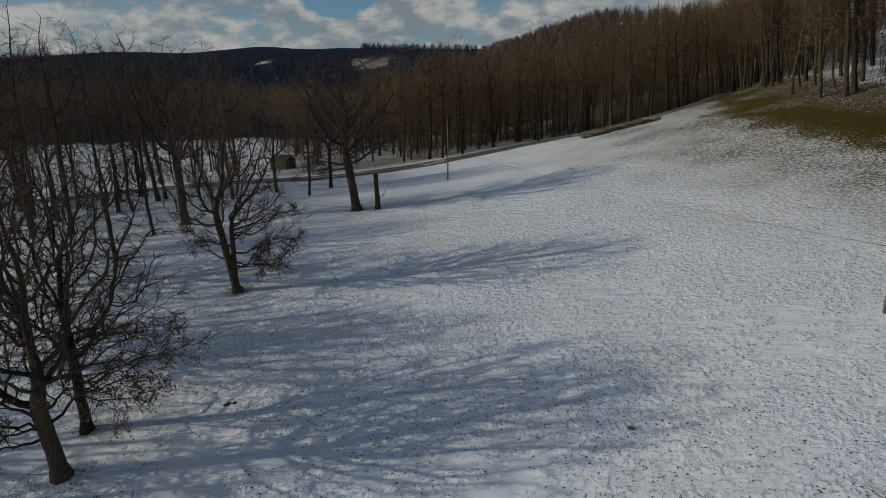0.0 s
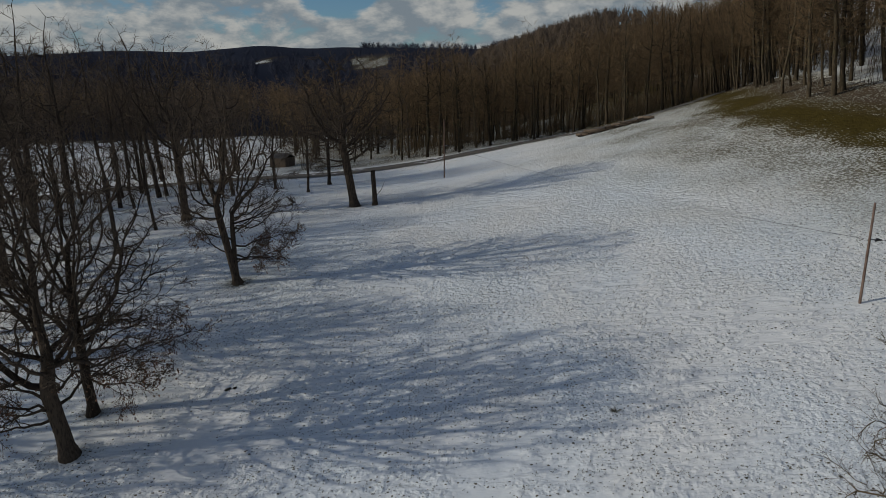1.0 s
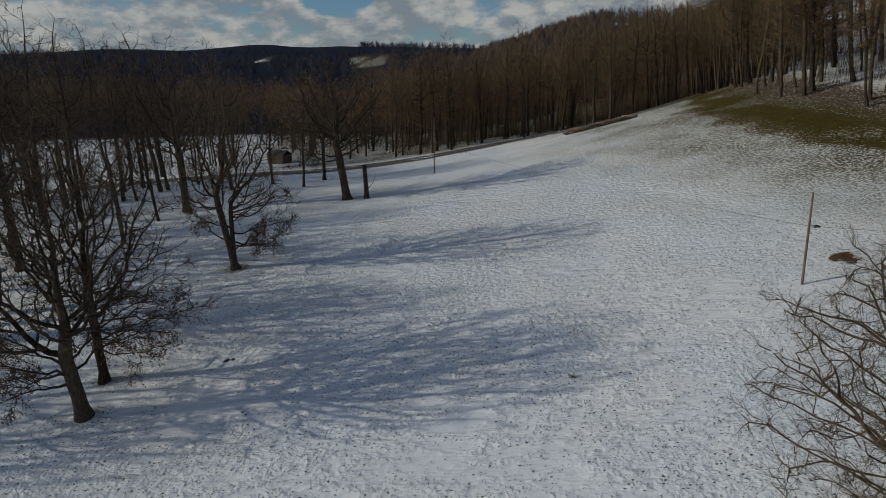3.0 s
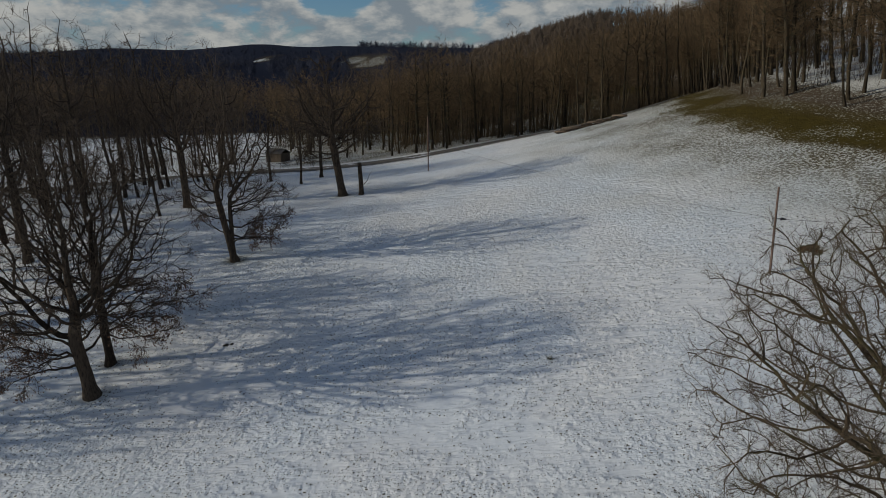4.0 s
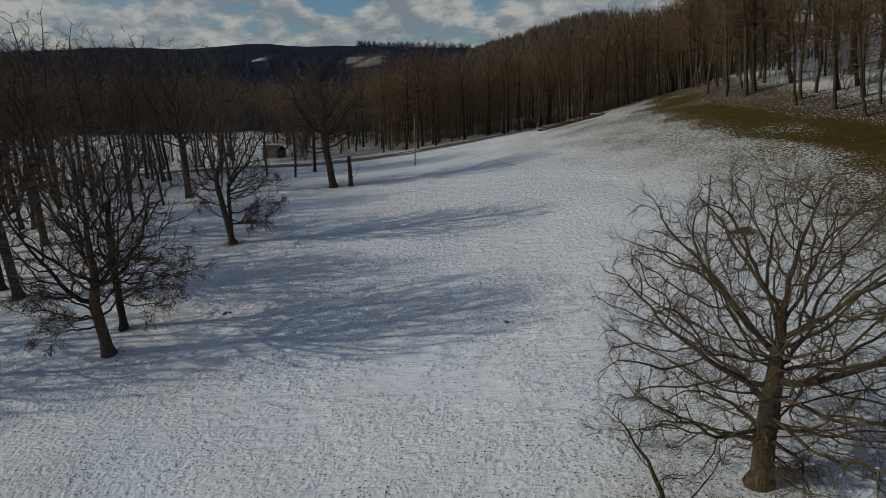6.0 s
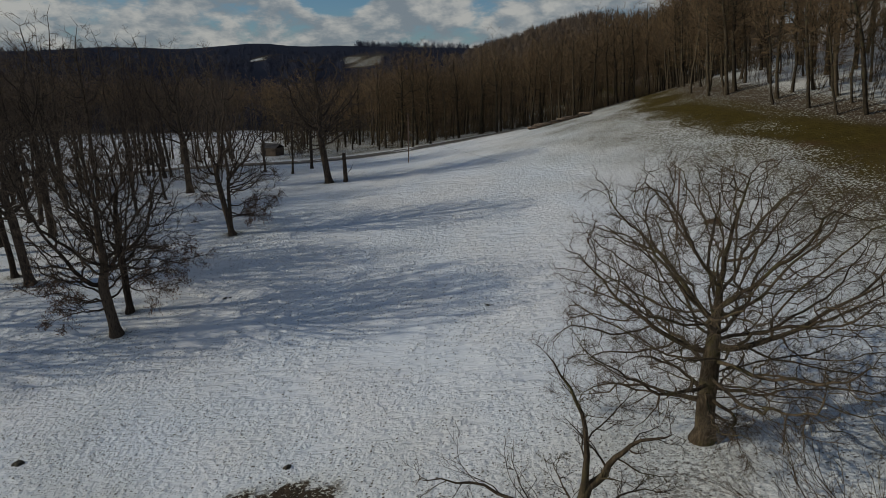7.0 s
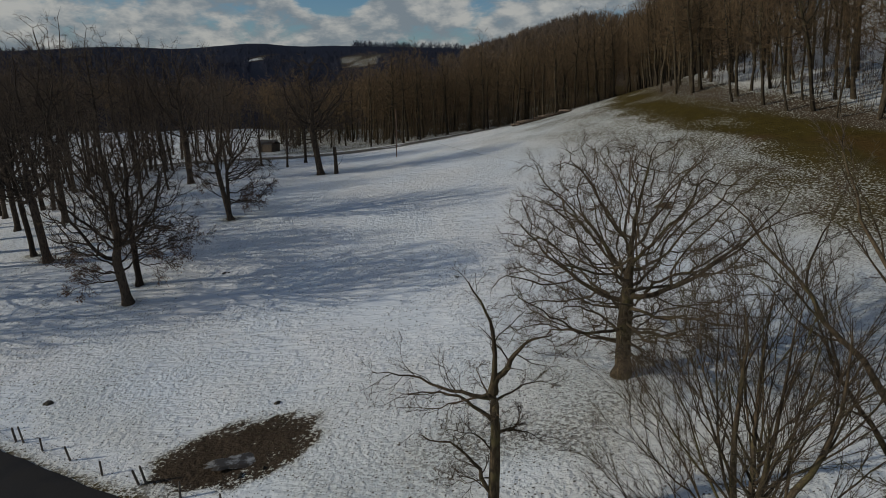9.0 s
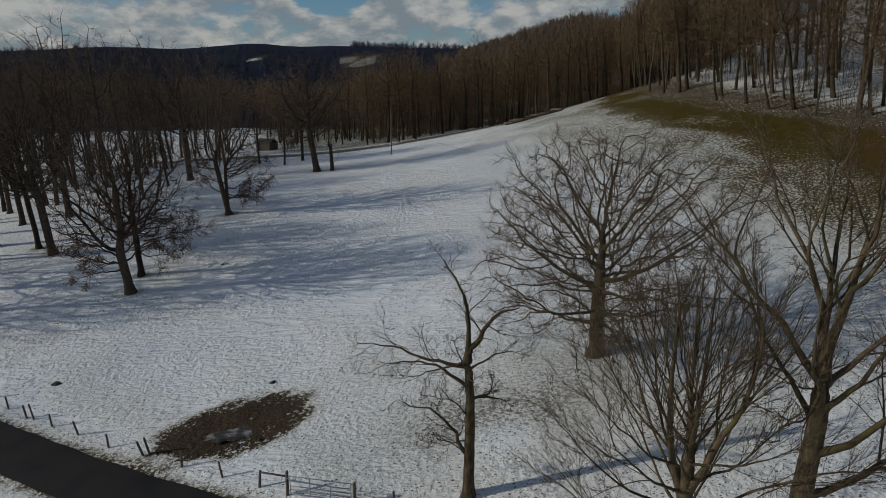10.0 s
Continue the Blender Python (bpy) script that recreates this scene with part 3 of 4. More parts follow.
def build_ground():
    xs = stretch(-45, 65, 0.7, -2600, 2600)
    ys = stretch(-14, 90, 0.7, -400, 3600)
    X, Y = np.meshgrid(xs, ys, indexing="ij")
    Z = ground_z(X, Y)
    wob = np.array([noise.noise((x * 0.16, y * 0.16, 3.0)) for x, y in zip(X.ravel(), Y.ravel())]).reshape(X.shape)
    near = (np.hypot(X, Y - 20) < 140)
    Z = Z + wob * 0.10 * near
    nx, ny = X.shape
    k = (np.arange(nx - 1)[:, None] * ny + np.arange(ny - 1)[None]).ravel()
    me = mesh_of("ground", np.stack([X, Y, Z], -1).reshape(-1, 3), [np.stack([k, k + ny, k + ny + 1, k + 1], 1)], SNOW)
    me.polygons.foreach_set("use_smooth", np.ones(len(me.polygons), bool))
    inside = X - wood_edge(Y)  # metres into the wood
    rim = np.interp(Y, [25, 35, 45, 52, 60, 70, 80, 105, 137], [-12, -12, -12.6, -12.8, -11.8, -11, -10, -8, -7])
    bank = np.interp(Y, [38, 45, 50, 56, 61, 71, 87, 110], [-1, -1.6, -2.8, -4.4, -6, -5.9, -5.4, -4])
    band = step(inside, rim - 3 + 6 * wob, rim + 2 + 6 * wob) * (1 - step(inside, bank - 1.2 + 3 * wob, bank + 1 + 3 * wob)) * step(Y, 5, 25)
    bare = 0.105 + 0.07 * wob + 0.10 * (1 - step(Y, 8, 26)) + 0.06 * step(Y, 22, 60) + 0.19 * step(inside, -46, -14)
    bare = bare + (0.56 - 0.14 * step(Y, 56, 70)) * band * (0.85 + 0.7 * wob)
    bare = bare + 0.2 * step(inside, bank - 2, bank + 1) * (1 - step(inside, 1, 6)) + 0.1 * band * wob + 0.2 * bell(X, Y, 50, 30, 13, 14) - 0.1 * step(inside, 4, 9) + 0.12 * step(inside, 40, 60) + 0.2 * step(Y - lane_y(X), 3, 8) * step(X + 0.27 * Y, -10, 10)
    bare = bare + 0.14 * bell(X, Y, 18.5, 6, 9, 8) * (0.7 + wob) + 0.10 * bell(X, Y, 8, 3, 5, 4)
    bare = bare - 0.12 * bell(X, Y, 8, 20, 14, 6) - 0.15 * bell(X, Y, 12, 2, 2.5, 1.4)
    bare = bare + 0.16 * bell(X, Y, -12, 16, 12, 6) * wob
    for tx, ty in ((-19.5, 27.7), (-20.0, 31.1), (-16.3, 47.2), (-9.5, 69.2), (-31.7, 36.8), (-34.2, 38.5)):
        bare = bare + 0.3 * bell(X, Y, tx, ty, 1.2, 1.0)
    pool = bell(X, Y, -3.7, 7.1, 4.2, 2.9, 20)
    ragged = np.sin(X * 2.1 + 3 * wob) * np.sin(Y * 2.6 + 1.3 + 2 * wob)
    bare = bare + 0.8 * step(pool * (1 + 0.5 * wob + 0.25 * ragged), 0.16, 0.7)
    off = road_off(X, Y)
    bare = bare + 0.22 * (1 - step(off, 1.6, 2.6 + 0.8 * wob)) - 0.08 * step(off, 2.2, 2.8) * (1 - step(off, 3.2, 4.6))
    dirt = bell(X, Y, 31.2, 37.6, 0.95, 0.5, -20)
    bare = bare + 0.9 * step(dirt, 0.25, 0.6)
    mud = step(dirt, 0.2, 0.5) + 0.45 * band * step(-Y + 8 * wob, -56, -42) + 0.5 * bell(X, Y, 45.5, 51, 3, 1.5)
    # ground of the far woods; beyond the hill its colour also takes painted haze
    hazy_far_wood = step(np.hypot(X, Y - 20 * wob), 243, 262) * step(Y, 60, 160) * (1 - 0.95 * step(far_clear(X, Y) * (1 + 0.6 * np.sin(X * 0.11 + Y * 0.05) * np.sin(Y * 0.06 + 1)), 0.1, 0.5))
    bare = bare + 0.9 * hazy_far_wood
    litter = np.clip(step(inside, -4, 0) + hazy_far_wood + 0.9 * bell(X, Y, 18.5, 6, 12, 11) + 0.3, 0, 1) * (1 - 0.8 * band)
    for n, v in (("bare", bare), ("mud", np.clip(mud, 0, 1)), ("litter", litter), ("hazy_far_wood", hazy_far_wood * np.maximum(step(-X - 0.06 * Y, 0, 40), step(Y, 560, 640))), ("wet", step(pool, 0.1, 0.35))):
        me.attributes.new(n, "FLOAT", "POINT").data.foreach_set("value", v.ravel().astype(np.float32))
    return tagged(new("ground", me), "sloping pasture under thin patchy snow", "ground", kind="structure")


build_ground()


def ribbon(name, line, width, mat, lift, label, category, across=6):
    """A lane or road that lies on the ground along a line of plan points, with a low rounded crown."""
    seg = np.r_[0, np.cumsum(np.linalg.norm(np.diff(line, axis=0), axis=1))]
    s = np.arange(0, seg[-1], 0.8)
    c = np.stack([np.interp(s, seg, line[:, 0]), np.interp(s, seg, line[:, 1])], 1)
    for _ in range(12):
        c[1:-1] = (c[:-2] + 2 * c[1:-1] + c[2:]) / 4
    t = unit(np.gradient(c, axis=0))
    side = np.stack([-t[:, 1], t[:, 0]], 1)
    w = np.linspace(-0.5, 0.5, across + 1)
    rough = np.array([[noise.noise((q * 0.5, e * 9.0, 1.7)) for e in (0, 1)] for q in s]) * 0.09
    off = w[None] * width + np.where(w[None] < 0, rough[:, :1] * (w[None] < -0.4), rough[:, 1:] * (w[None] > 0.4))
    P = c[:, None] + side[:, None] * off[..., None]
    Z = ground_z(P[..., 0], P[..., 1]) + lift + 0.05 * (1 - (2 * w[None]) ** 2)
    n, m = Z.shape
    v = np.concatenate([P, Z[..., None]], -1).reshape(-1, 3)
    k = (np.arange(n - 1)[:, None] * m + np.arange(m - 1)[None]).ravel()
    me = mesh_of(name, v, [np.stack([k, k + m, k + m + 1, k + 1], 1)], mat)
    return tagged(new(name, me), label, category, kind="structure")


ribbon("road", ROAD, 3.1, ASPHALT, 0.10, "narrow dark wet asphalt country road", "road")
ribbon("farm_track", LANE - [0, 0.8], 6.2, DRIVE, 0.12, "gravel farm track along the crest, half under snow", "track")

# ---- single trees of the meadow ----
crown_tree("oak_tree", 18.8, 9.4, 3, 0.44, 5.6, (0.0, 0.0, 8.2), (9.0, 8.5, 7.3), 4000, "large spreading leafless oak with mossy bark standing in the snowy meadow", lean=(-0.02, 0.0), floor=2.2, wild=0.2, flat=0.92, step=0.38, kill=0.5, power=2.1, twigs=(7, 1.0), twig_r=0.0062,
           skirt=((2.2, 164, -8, 7.6), (2.7, 176, 4, 5.2), (2.9, -22, 4, 6.4), (2.5, 260, 4, 5.0), (2.6, 70, 4, 5.4), (2.0, -40, -20, 1.8)))

CROOKED = [(7.0, 176, 26, 5.4, 0.55, 2, -6), (5.8, 172, 50, 4.6, 0.48, -22, 8), (7.2, 182, -4, 3.8, 0.32, -28), (7.15, 178, 80, 5.4, 0.8, 62), (7.25, -6, 74, 4.0, 1.0, 14, -10), (2.0, 170, 84, 5.2, 0.5, -6), (5.3, -6, 6, 1.9, 0.42, 64, 40), (5.2, 14, 18, 2.2, 0.4, -40, -20),
           (3.0, 180, 14, 2.8, 0.16, -12), (2.4, 158, 30, 2.6, 0.15, -20), (4.4, 190, 40, 2.8, 0.22, 4), (6.5, 100, 30, 2.6, 0.3, 10), (6.3, 280, 34, 2.4, 0.3, 0), (6.8, 16, 20, 3.2, 0.3, -14)]
bare_tree("crooked_tree", 10.1, -1.7, 11, 12.0, 0.27, CROOKED, "slim crooked leafless tree with twisted sparse branches by the fence", branches=(7, 6, 5), gnarl=0.2, up=0.02, shares=(0.5, 0.5, 0.5), twig_r=0.0068, trunk_top=7.4, lean=(-0.03, 0.0), taper=0.5, thick=0.34)

rng = np.random.default_rng(5)
BROOM = [(h, b, rise, ln, share, rise + 16) for h, b, rise, ln, share in whorl(rng, 3.4, 8.6, 30, 24, 60, 7.4, 4.6, 0.23)]
BROOM += [(4.6, 155, 80, 8.6, 0.6, 86), (4.9, -25, 78, 8.4, 0.6, 84), (5.4, 70, 76, 8.0, 0.5, 84), (6.0, 250, 76, 7.4, 0.5, 84)]
bare_tree("bushy_tree", 17.0, -9.0, 21, 12.8, 0.40, BROOM, "bushy leafless tree with many fine upswept twigs", branches=(8, 8, 6), gnarl=0.1, up=0.06, twig_r=0.0058, taper=0.95, trunk_top=7.0, shares=(0.62, 0.5, 0.46), thick=0.44, angles=(12, 34))

FORKED = [(9.1, 145, 52, 8.6, 0.5, 34, -8), (9.4, 132, 70, 8.6, 0.52, 62), (9.3, -30, 80, 8.0, 0.72, 92), (9.2, 60, 72, 7.4, 0.6, 84), (6.6, -35, 40, 7.6, 0.46, 46), (5.0, -28, 38, 8.2, 0.42, 30, 10), (8.4, 220, 50, 6.0, 0.4, 62), (8.8, 20, 46, 6.6, 0.42, 54), (7.6, 100, 42, 6.2, 0.38, 48), (8.0, -80, 44, 6.4, 0.4, 56)]
bare_tree("forked_tree", 20.4, -9.7, 27, 16.0, 0.40, FORKED, "tall leafless tree forked into long bare limbs", split=1, branches=(6, 8, 7), gnarl=0.17, up=0.04, trunk_top=9.6, taper=0.6, thick=0.46, twig_r=0.007, shares=(0.55, 0.46, 0.46), angles=(18, 46))

crown_tree("oak_tree", -19.5, 27.7, 33, 0.38, 4.2, (0.3, 0.0, 9.6), (6.0, 6.0, 7.6), 1350, "leafless oak with several upright stems and some clinging brown leaves", lean=(-0.12, -0.03), wood=BARK_DARK, twig=TWIG_DARK, floor=4.6, lift=0.12, twig_r=0.011, power=2.25, twigs=(4, 1.0), leaves=1500, leaf_low=5.5,
           skirt=((3.0, 207, 4, 6.2), (2.5, 222, -14, 4.4), (3.4, 192, 20, 6.0), (3.0, 20, 12, 5.6), (3.6, 350, 16, 5.6), (2.8, 250, 2, 4.2)))
crown_tree("oak_tree", -20.0, 31.1, 35, 0.27, 5.0, (0.6, 0.0, 9.8), (5.2, 5.2, 7.4), 1050, "slender leafless oak with brown leaves on its low branches", lean=(-0.03, 0.0), wood=BARK_DARK, twig=TWIG_DARK, floor=4.8, lift=0.12, twig_r=0.011, power=2.25, twigs=(4, 1.0), leaves=1500, leaf_low=5.5,
           skirt=((2.2, 25, 10, 6.0), (3.0, 12, 14, 6.8), (3.6, 40, 12, 6.2), (2.6, 350, 0, 5.0), (4.4, 24, 20, 6.6), (3.2, 80, 12, 5.0)))
crown_tree("oak_tree", -16.3, 47.2, 41, 0.33, 6.0, (0.0, 0.0, 10.2), (5.1, 5.1, 7.4), 1050, "leafless oak with a twin trunk and low leafy branches", wood=BARK_DARK, twig=TWIG_DARK, floor=4.4, lift=0.12, twig_r=0.012, power=2.25, twigs=(4, 1.0), leaves=1400, leaf_low=4.4, stems=((196, 9, 7.0),),
           skirt=((2.2, 350, -6, 4.2), (2.6, 22, 2, 5.0), (3.4, 26, 8, 5.6), (4.8, 14, 8, 6.0), (5.6, 24, 14, 6.2), (3.0, 196, 18, 5.0), (3.8, 212, 22, 5.4), (2.0, 60, -4, 4.0)))
crown_tree("elm_tree", -9.5, 69.2, 43, 0.46, 7.4, (0.6, 0.0, 11.2), (7.4, 6.6, 6.2), 1000, "tall leafless tree with a leaning trunk and wide limbs", lean=(-0.14, 0.03), wood=BARK_DARK, twig=TWIG_DARK, floor=6.2, lift=0.05, twig_r=0.014, power=2.25, twigs=(4, 1.0), step=0.5, kill=0.55,
           skirt=((5.4, 200, 10, 7.0), (6.2, 10, 10, 6.0), (5.0, 240, 6, 5.0)))


def meadow_tree(x, y, seed, tall, girth, lean=(0, 0), low=0.4, label="tall leafless tree at the edge of the wooded valley"):
    wide = tall * 0.24 + girth * 2.5
    return crown_tree("bare_tree", x, y, seed, girth, tall * low, (0, 0, tall * 0.62), (wide, wide, tall * 0.38), 700, label, lean=lean, wood=BARK_DARK, twig=TWIG_DARK, floor=tall * 0.36, lift=0.14, twig_r=0.011, twigs=(2, 1.2), step=0.6, kill=0.6, group="trees at the meadow's edge")


for k, (x, y, tall, girth, lx) in enumerate([(-28.8, 68.4, 19, 0.42, -0.05), (-30.4, 64.0, 12, 0.16, -0.1), (-24.5, 91.6, 14, 0.2, 0.0), (-18.2, 85.0, 15, 0.18, 0.0), (-16.7, 93.5, 15, 0.26, 0.02), (-30.5, 56.0, 14, 0.2, -0.04),
                                            (-31.7, 36.8, 17, 0.38, -0.1), (-34.2, 38.5, 16, 0.26, -0.08), (-41.5, 47.4, 18, 0.3, -0.05), (-48, 55, 18, 0.28, 0.0), (-37, 49.6, 19, 0.36, -0.04), (-40, 40, 18, 0.36, -0.06), (-46, 44, 17, 0.3, -0.04), (-49, 21.5, 17, 0.36, 0), (-41, 24.0, 16, 0.3, 0), (-56, 31, 18, 0.36, 0), (-44, 28, 17, 0.34, 0)]):
    meadow_tree(x, y, 60 + k, tall, girth, (lx, 0.0))

# ---- woods ----
def wood_shape(seed, fine=True, skirt=(5.5, 8.0), fill=720):
    """Trunk and crown of a woodland tree, 20 m high at scale 1: a bole that forks again and again into a rounded crown."""
    r = np.random.default_rng(seed)
    step = 0.7 if fine else 0.9
    bole = r.uniform(8.0, 11.5)
    k = int(bole / step)
    h = np.linspace(0, bole, k + 1)
    bend = np.cumsum(r.normal(0, 0.07, (k + 1, 2)), 0)
    bend -= bend[0]
    wide = r.uniform(2.8, 4.3) if fine else r.uniform(4.0, 5.6)
    goals = dome(r, fill if fine else 480, (bend[-1, 0], bend[-1, 1], 12.2), (wide, wide, 7.6), r.uniform(*skirt), 0.5)
    low = dome(r, 24 if fine else 6, (0, 0, 6.0), (2.4, 2.4, 3.0), 2.5)
    girth = r.uniform(0.15, 0.26)
    lines = chains(*colonise(r, np.stack([bend[:, 0], bend[:, 1], h], 1), [0] + list(range(k)), np.concatenate([goals, low]), step, 0.65 if fine else 0.75, 60, 0.2, 0.16), 2.1, girth)
    trunk, crown = Soup(), Soup()
    p, q = even(lines[0], 12 if fine else 6)
    trunk.tubes(p[None], (q + girth * 0.4 * np.exp(-p[:, 2] / 0.5))[None], 6 if fine else 4)
    batch = {}
    for c in lines[1:]:
        batch.setdefault((6 if fine else 3) if len(c[0]) > 5 else (3 if fine else 2), []).append(even(c, (6 if fine else 3) if len(c[0]) > 5 else (3 if fine else 2)))
    for s, rows in batch.items():
        p, q = np.stack([a for a, _ in rows]), np.maximum(np.stack([b for _, b in rows]), 0.02 if fine else 0.034)
        big = q[:, 0] > 0.05
        trunk.tubes(p[big], q[big], 4 if fine else 3)
        crown.tubes(p[~big], q[~big], 3)
        at, way, l2, r2 = fork(r, p, q, np.full(len(p), 1.5), 10 if s == 6 else 5 if s == 3 else 4, 0.2, 1.0, (22, 62), 1.0, 0.5)
        p2, q2 = grow(r, at, way, np.maximum(l2, 0.5), np.full(len(l2), 0.018 if fine else 0.034), 1, 0.1, 0.06, 0.4)
        crown.tubes(p2, q2, 3)
    return trunk, crown


def scatter(rng, x0, x1, y0, y1, gap, keep):
    """Uneven places about gap metres apart where keep(x, y)."""
    X, Y = np.meshgrid(np.arange(x0, x1, gap), np.arange(y0, y1, gap), indexing="ij")
    X, Y = X + rng.uniform(-0.48, 0.48, X.shape) * gap, Y + rng.uniform(-0.48, 0.48, X.shape) * gap
    ok = keep(X, Y) & (rng.uniform(0, 1, X.shape) < 0.85)
    return np.stack([X[ok], Y[ok]], 1)


rng = np.random.default_rng(77)
lane_off = lambda x, y: y - lane_y(x)
front = np.concatenate([scatter(rng, 44, 100, 28, 165, 3.1, lambda x, y: (x - wood_edge(y) > -2.5) & (x - wood_edge(y) < 6)), scatter(rng, 44, 100, 30, 165, 4.6, lambda x, y: (x - wood_edge(y) > 6) & (x - wood_edge(y) < 17))])
verge = scatter(rng, -8, 76, 104, 170, 4.0, lambda x, y: (lane_off(x, y) > 4.5) & (lane_off(x, y) < 14) & (x - wood_edge(y) < 0.5))
valley = scatter(rng, -95, -6, 60, 200, 9.5, lambda x, y: (x < -80) & (lane_off(x, y) < -3) | (lane_off(x, y) > 10) & (lane_off(x, y) < 45) & (x < -6) & (x > -0.27 * y) & ~((x > -45) & (x < -24) & (y < 145)))
left = scatter(rng, -80, -38, 28, 112, 5.6, lambda x, y: (x < -36 - 0.25 * np.abs(y - 40) + 0.3 * np.maximum(y - 60, 0)) & (x < -32) & (lane_off(x, y) < -4) & (x > -0.85 * y - 10))
hollow = scatter(rng, -34, -6, 118, 170, 7.5, lambda x, y: (lane_off(x, y) > 9) & (lane_off(x, y) < 34) & (x > -0.2 * y))
copse = scatter(rng, -66, -26, 84, 142, 7.0, lambda x, y: (np.abs(lane_off(x, y)) > 4.5) & (x < -0.26 * y - 5.5) & (x > -0.5 * y))
places = np.concatenate([front, verge, valley, left, hollow, copse])
SHAPES = [wood_shape(100 + k) for k in range(7)]
MESHES = [(a.mesh("trunk", BARK_WOOD), b.mesh("crown", TWIG_WOOD)) for a, b in SHAPES]
HEDGE = [(a.mesh("trunk", BARK_WOOD), b.mesh("crown", TWIG_WOOD)) for a, b in (wood_shape(120 + k, True, (3.2, 5.2)) for k in range(5))]
SHADY = [(a.mesh("trunk", BARK_DARK), b.mesh("crown", TWIG_DARK)) for a, b in (wood_shape(140 + k, True, (6.0, 8.5), 400) for k in range(6))]
for n, (x, y) in enumerate(places):
    s = rng.uniform(0.95, 1.2) if len(front) <= n < len(front) + len(verge) else rng.uniform(0.72, 1.18) * (1.16 if x < -36 and y < 112 else 1.0)
    ob = empty("woodland_tree", x, y, height(x, y) - 0.1)
    tip = -0.10 * step(np.array(x), 38, 52) - 0.03
    ob.matrix_basis = Matrix.Translation(ob.location) @ Euler((rng.normal(0, 0.045), tip + rng.normal(0, 0.045), 0)).to_matrix().to_4x4() @ Matrix.Rotation(rng.uniform(0, 6.28), 4, "Z") @ Matrix.Scale(s, 4)
    kind_of = SHADY if x < -26 else HEDGE if len(front) <= n < len(front) + len(verge) else MESHES
    k = n % len(kind_of)
    hang("trunk", kind_of[k][0], ob), hang("crown", kind_of[k][1], ob)
    tagged(ob, "tall slender leafless tree of the winter wood", "tree", "woodland trees")


def grove(name, places, shapes, rng, low, high, mats, label, tip=0.0, sink=0.2):
    """Many trees too deep in the wood to be told apart, as one object of trunks and one of crowns."""
    top = empty(name)
    for which, part_name in ((0, "trunks"), (1, "crowns")):
        V, Q, T, n = [], [], [], 0
        r = np.random.default_rng(9)
        for k, (x, y) in enumerate(places):
            s = shapes[k % len(shapes)][which]
            v = np.concatenate(s.v)
            a, sc = r.uniform(0, 6.28), r.uniform(low, high)
            c, d = math.cos(a) * sc, math.sin(a) * sc
            z = height(x, y) - sink
            V.append(np.stack([v[:, 0] * c - v[:, 1] * d + x + (tip + 0.05 * math.sin(a * 7)) * v[:, 2] * sc, v[:, 0] * d + v[:, 1] * c + y, v[:, 2] * sc + z], 1))
            Q += [q + n for q in s.quads]
            T += [q + n for q in s.tris]
            n += len(v)
        faces = [np.concatenate(f) for f in (Q, T) if f]
        ob = hang(part_name, mesh_of(part_name, np.concatenate(V), faces, mats[which]), top)
        tagged(ob, kind="stuff")
    return tagged(top, label, "woods", kind="stuff")


COARSE, DENSE = [wood_shape(200 + k, False) for k in range(5)], [wood_shape(210 + k, False, (3.0, 4.5)) for k in range(5)]
deep_hill = scatter(rng, 60, 175, 10, 260, 9.0, lambda x, y: (x - wood_edge(y) > 17) & (x - wood_edge(y) < 62))
deep_verge = scatter(rng, -6, 80, 115, 250, 6.4, lambda x, y: (lane_off(x, y) > 14) & (x - wood_edge(y) < 17))
deep_hollow = scatter(rng, -70, -4, 140, 235, 9.0, lambda x, y: (lane_off(x, y) > 34) & (x > -0.27 * y))
deep_top = scatter(rng, -8, 125, 238, 345, 9.0, lambda x, y: (x - wood_edge(y) < 60) & (x > -0.04 * y))
deep_valley = scatter(rng, -190, -2, 90, 300, 10.0, lambda x, y: (lane_off(x, y) > 45) | (x < -95))
grove("hillside_wood", deep_hill, COARSE, rng, 0.8, 1.2, (BARK_WOOD, TWIG_WOOD), "dense leafless brown wood climbing the hillside", -0.11)
grove("crest_wood", np.concatenate([deep_verge, deep_hollow]), DENSE, rng, 0.78, 1.12, (BARK_WOOD, TWIG_WOOD), "dense leafless brown wood behind the farm track")
grove("crown_wood", deep_top, DENSE, rng, 0.95, 1.3, (BARK_WOOD, TWIG_WOOD), "tall leafless brown wood above the farm track")
deep_valley = deep_valley[(np.hypot(*deep_valley.T) > 236) | ((np.arange(len(deep_valley)) % 2 == 0) & (deep_valley[:, 0] > -0.27 * deep_valley[:, 1]))]
grove("valley_wood", deep_valley, COARSE, rng, 0.8, 1.2, (BARK_WOOD, TWIG_WOOD), "leafless brown wood filling the valley floor")


def brush_shape(seed):
    """A clump of thin saplings, about 4 m high."""
    r = np.random.default_rng(seed)
    n = 16
    at = np.stack([r.normal(0, 0.9, n), r.normal(0, 0.9, n), np.zeros(n)], 1)
    way = unit(np.stack([r.normal(0, 0.22, n), r.normal(0, 0.22, n), np.ones(n)], 1))
    ln = r.uniform(2.0, 5.5, n)
    p, q = grow(r, at, way, ln, np.full(n, 0.04), 1, 0.05, 0.0, 0.5)
    a2, w2, l2, r2 = fork(r, p, q, ln, 5, 0.3, 1.0, (25, 55), 0.4, 0.6)
    p2, q2 = grow(r, a2, w2, l2, np.full(len(l2), 0.024), 1, 0.1, 0.05)
    return Soup().tubes(p, q, 3), Soup().tubes(p2, q2, 3)


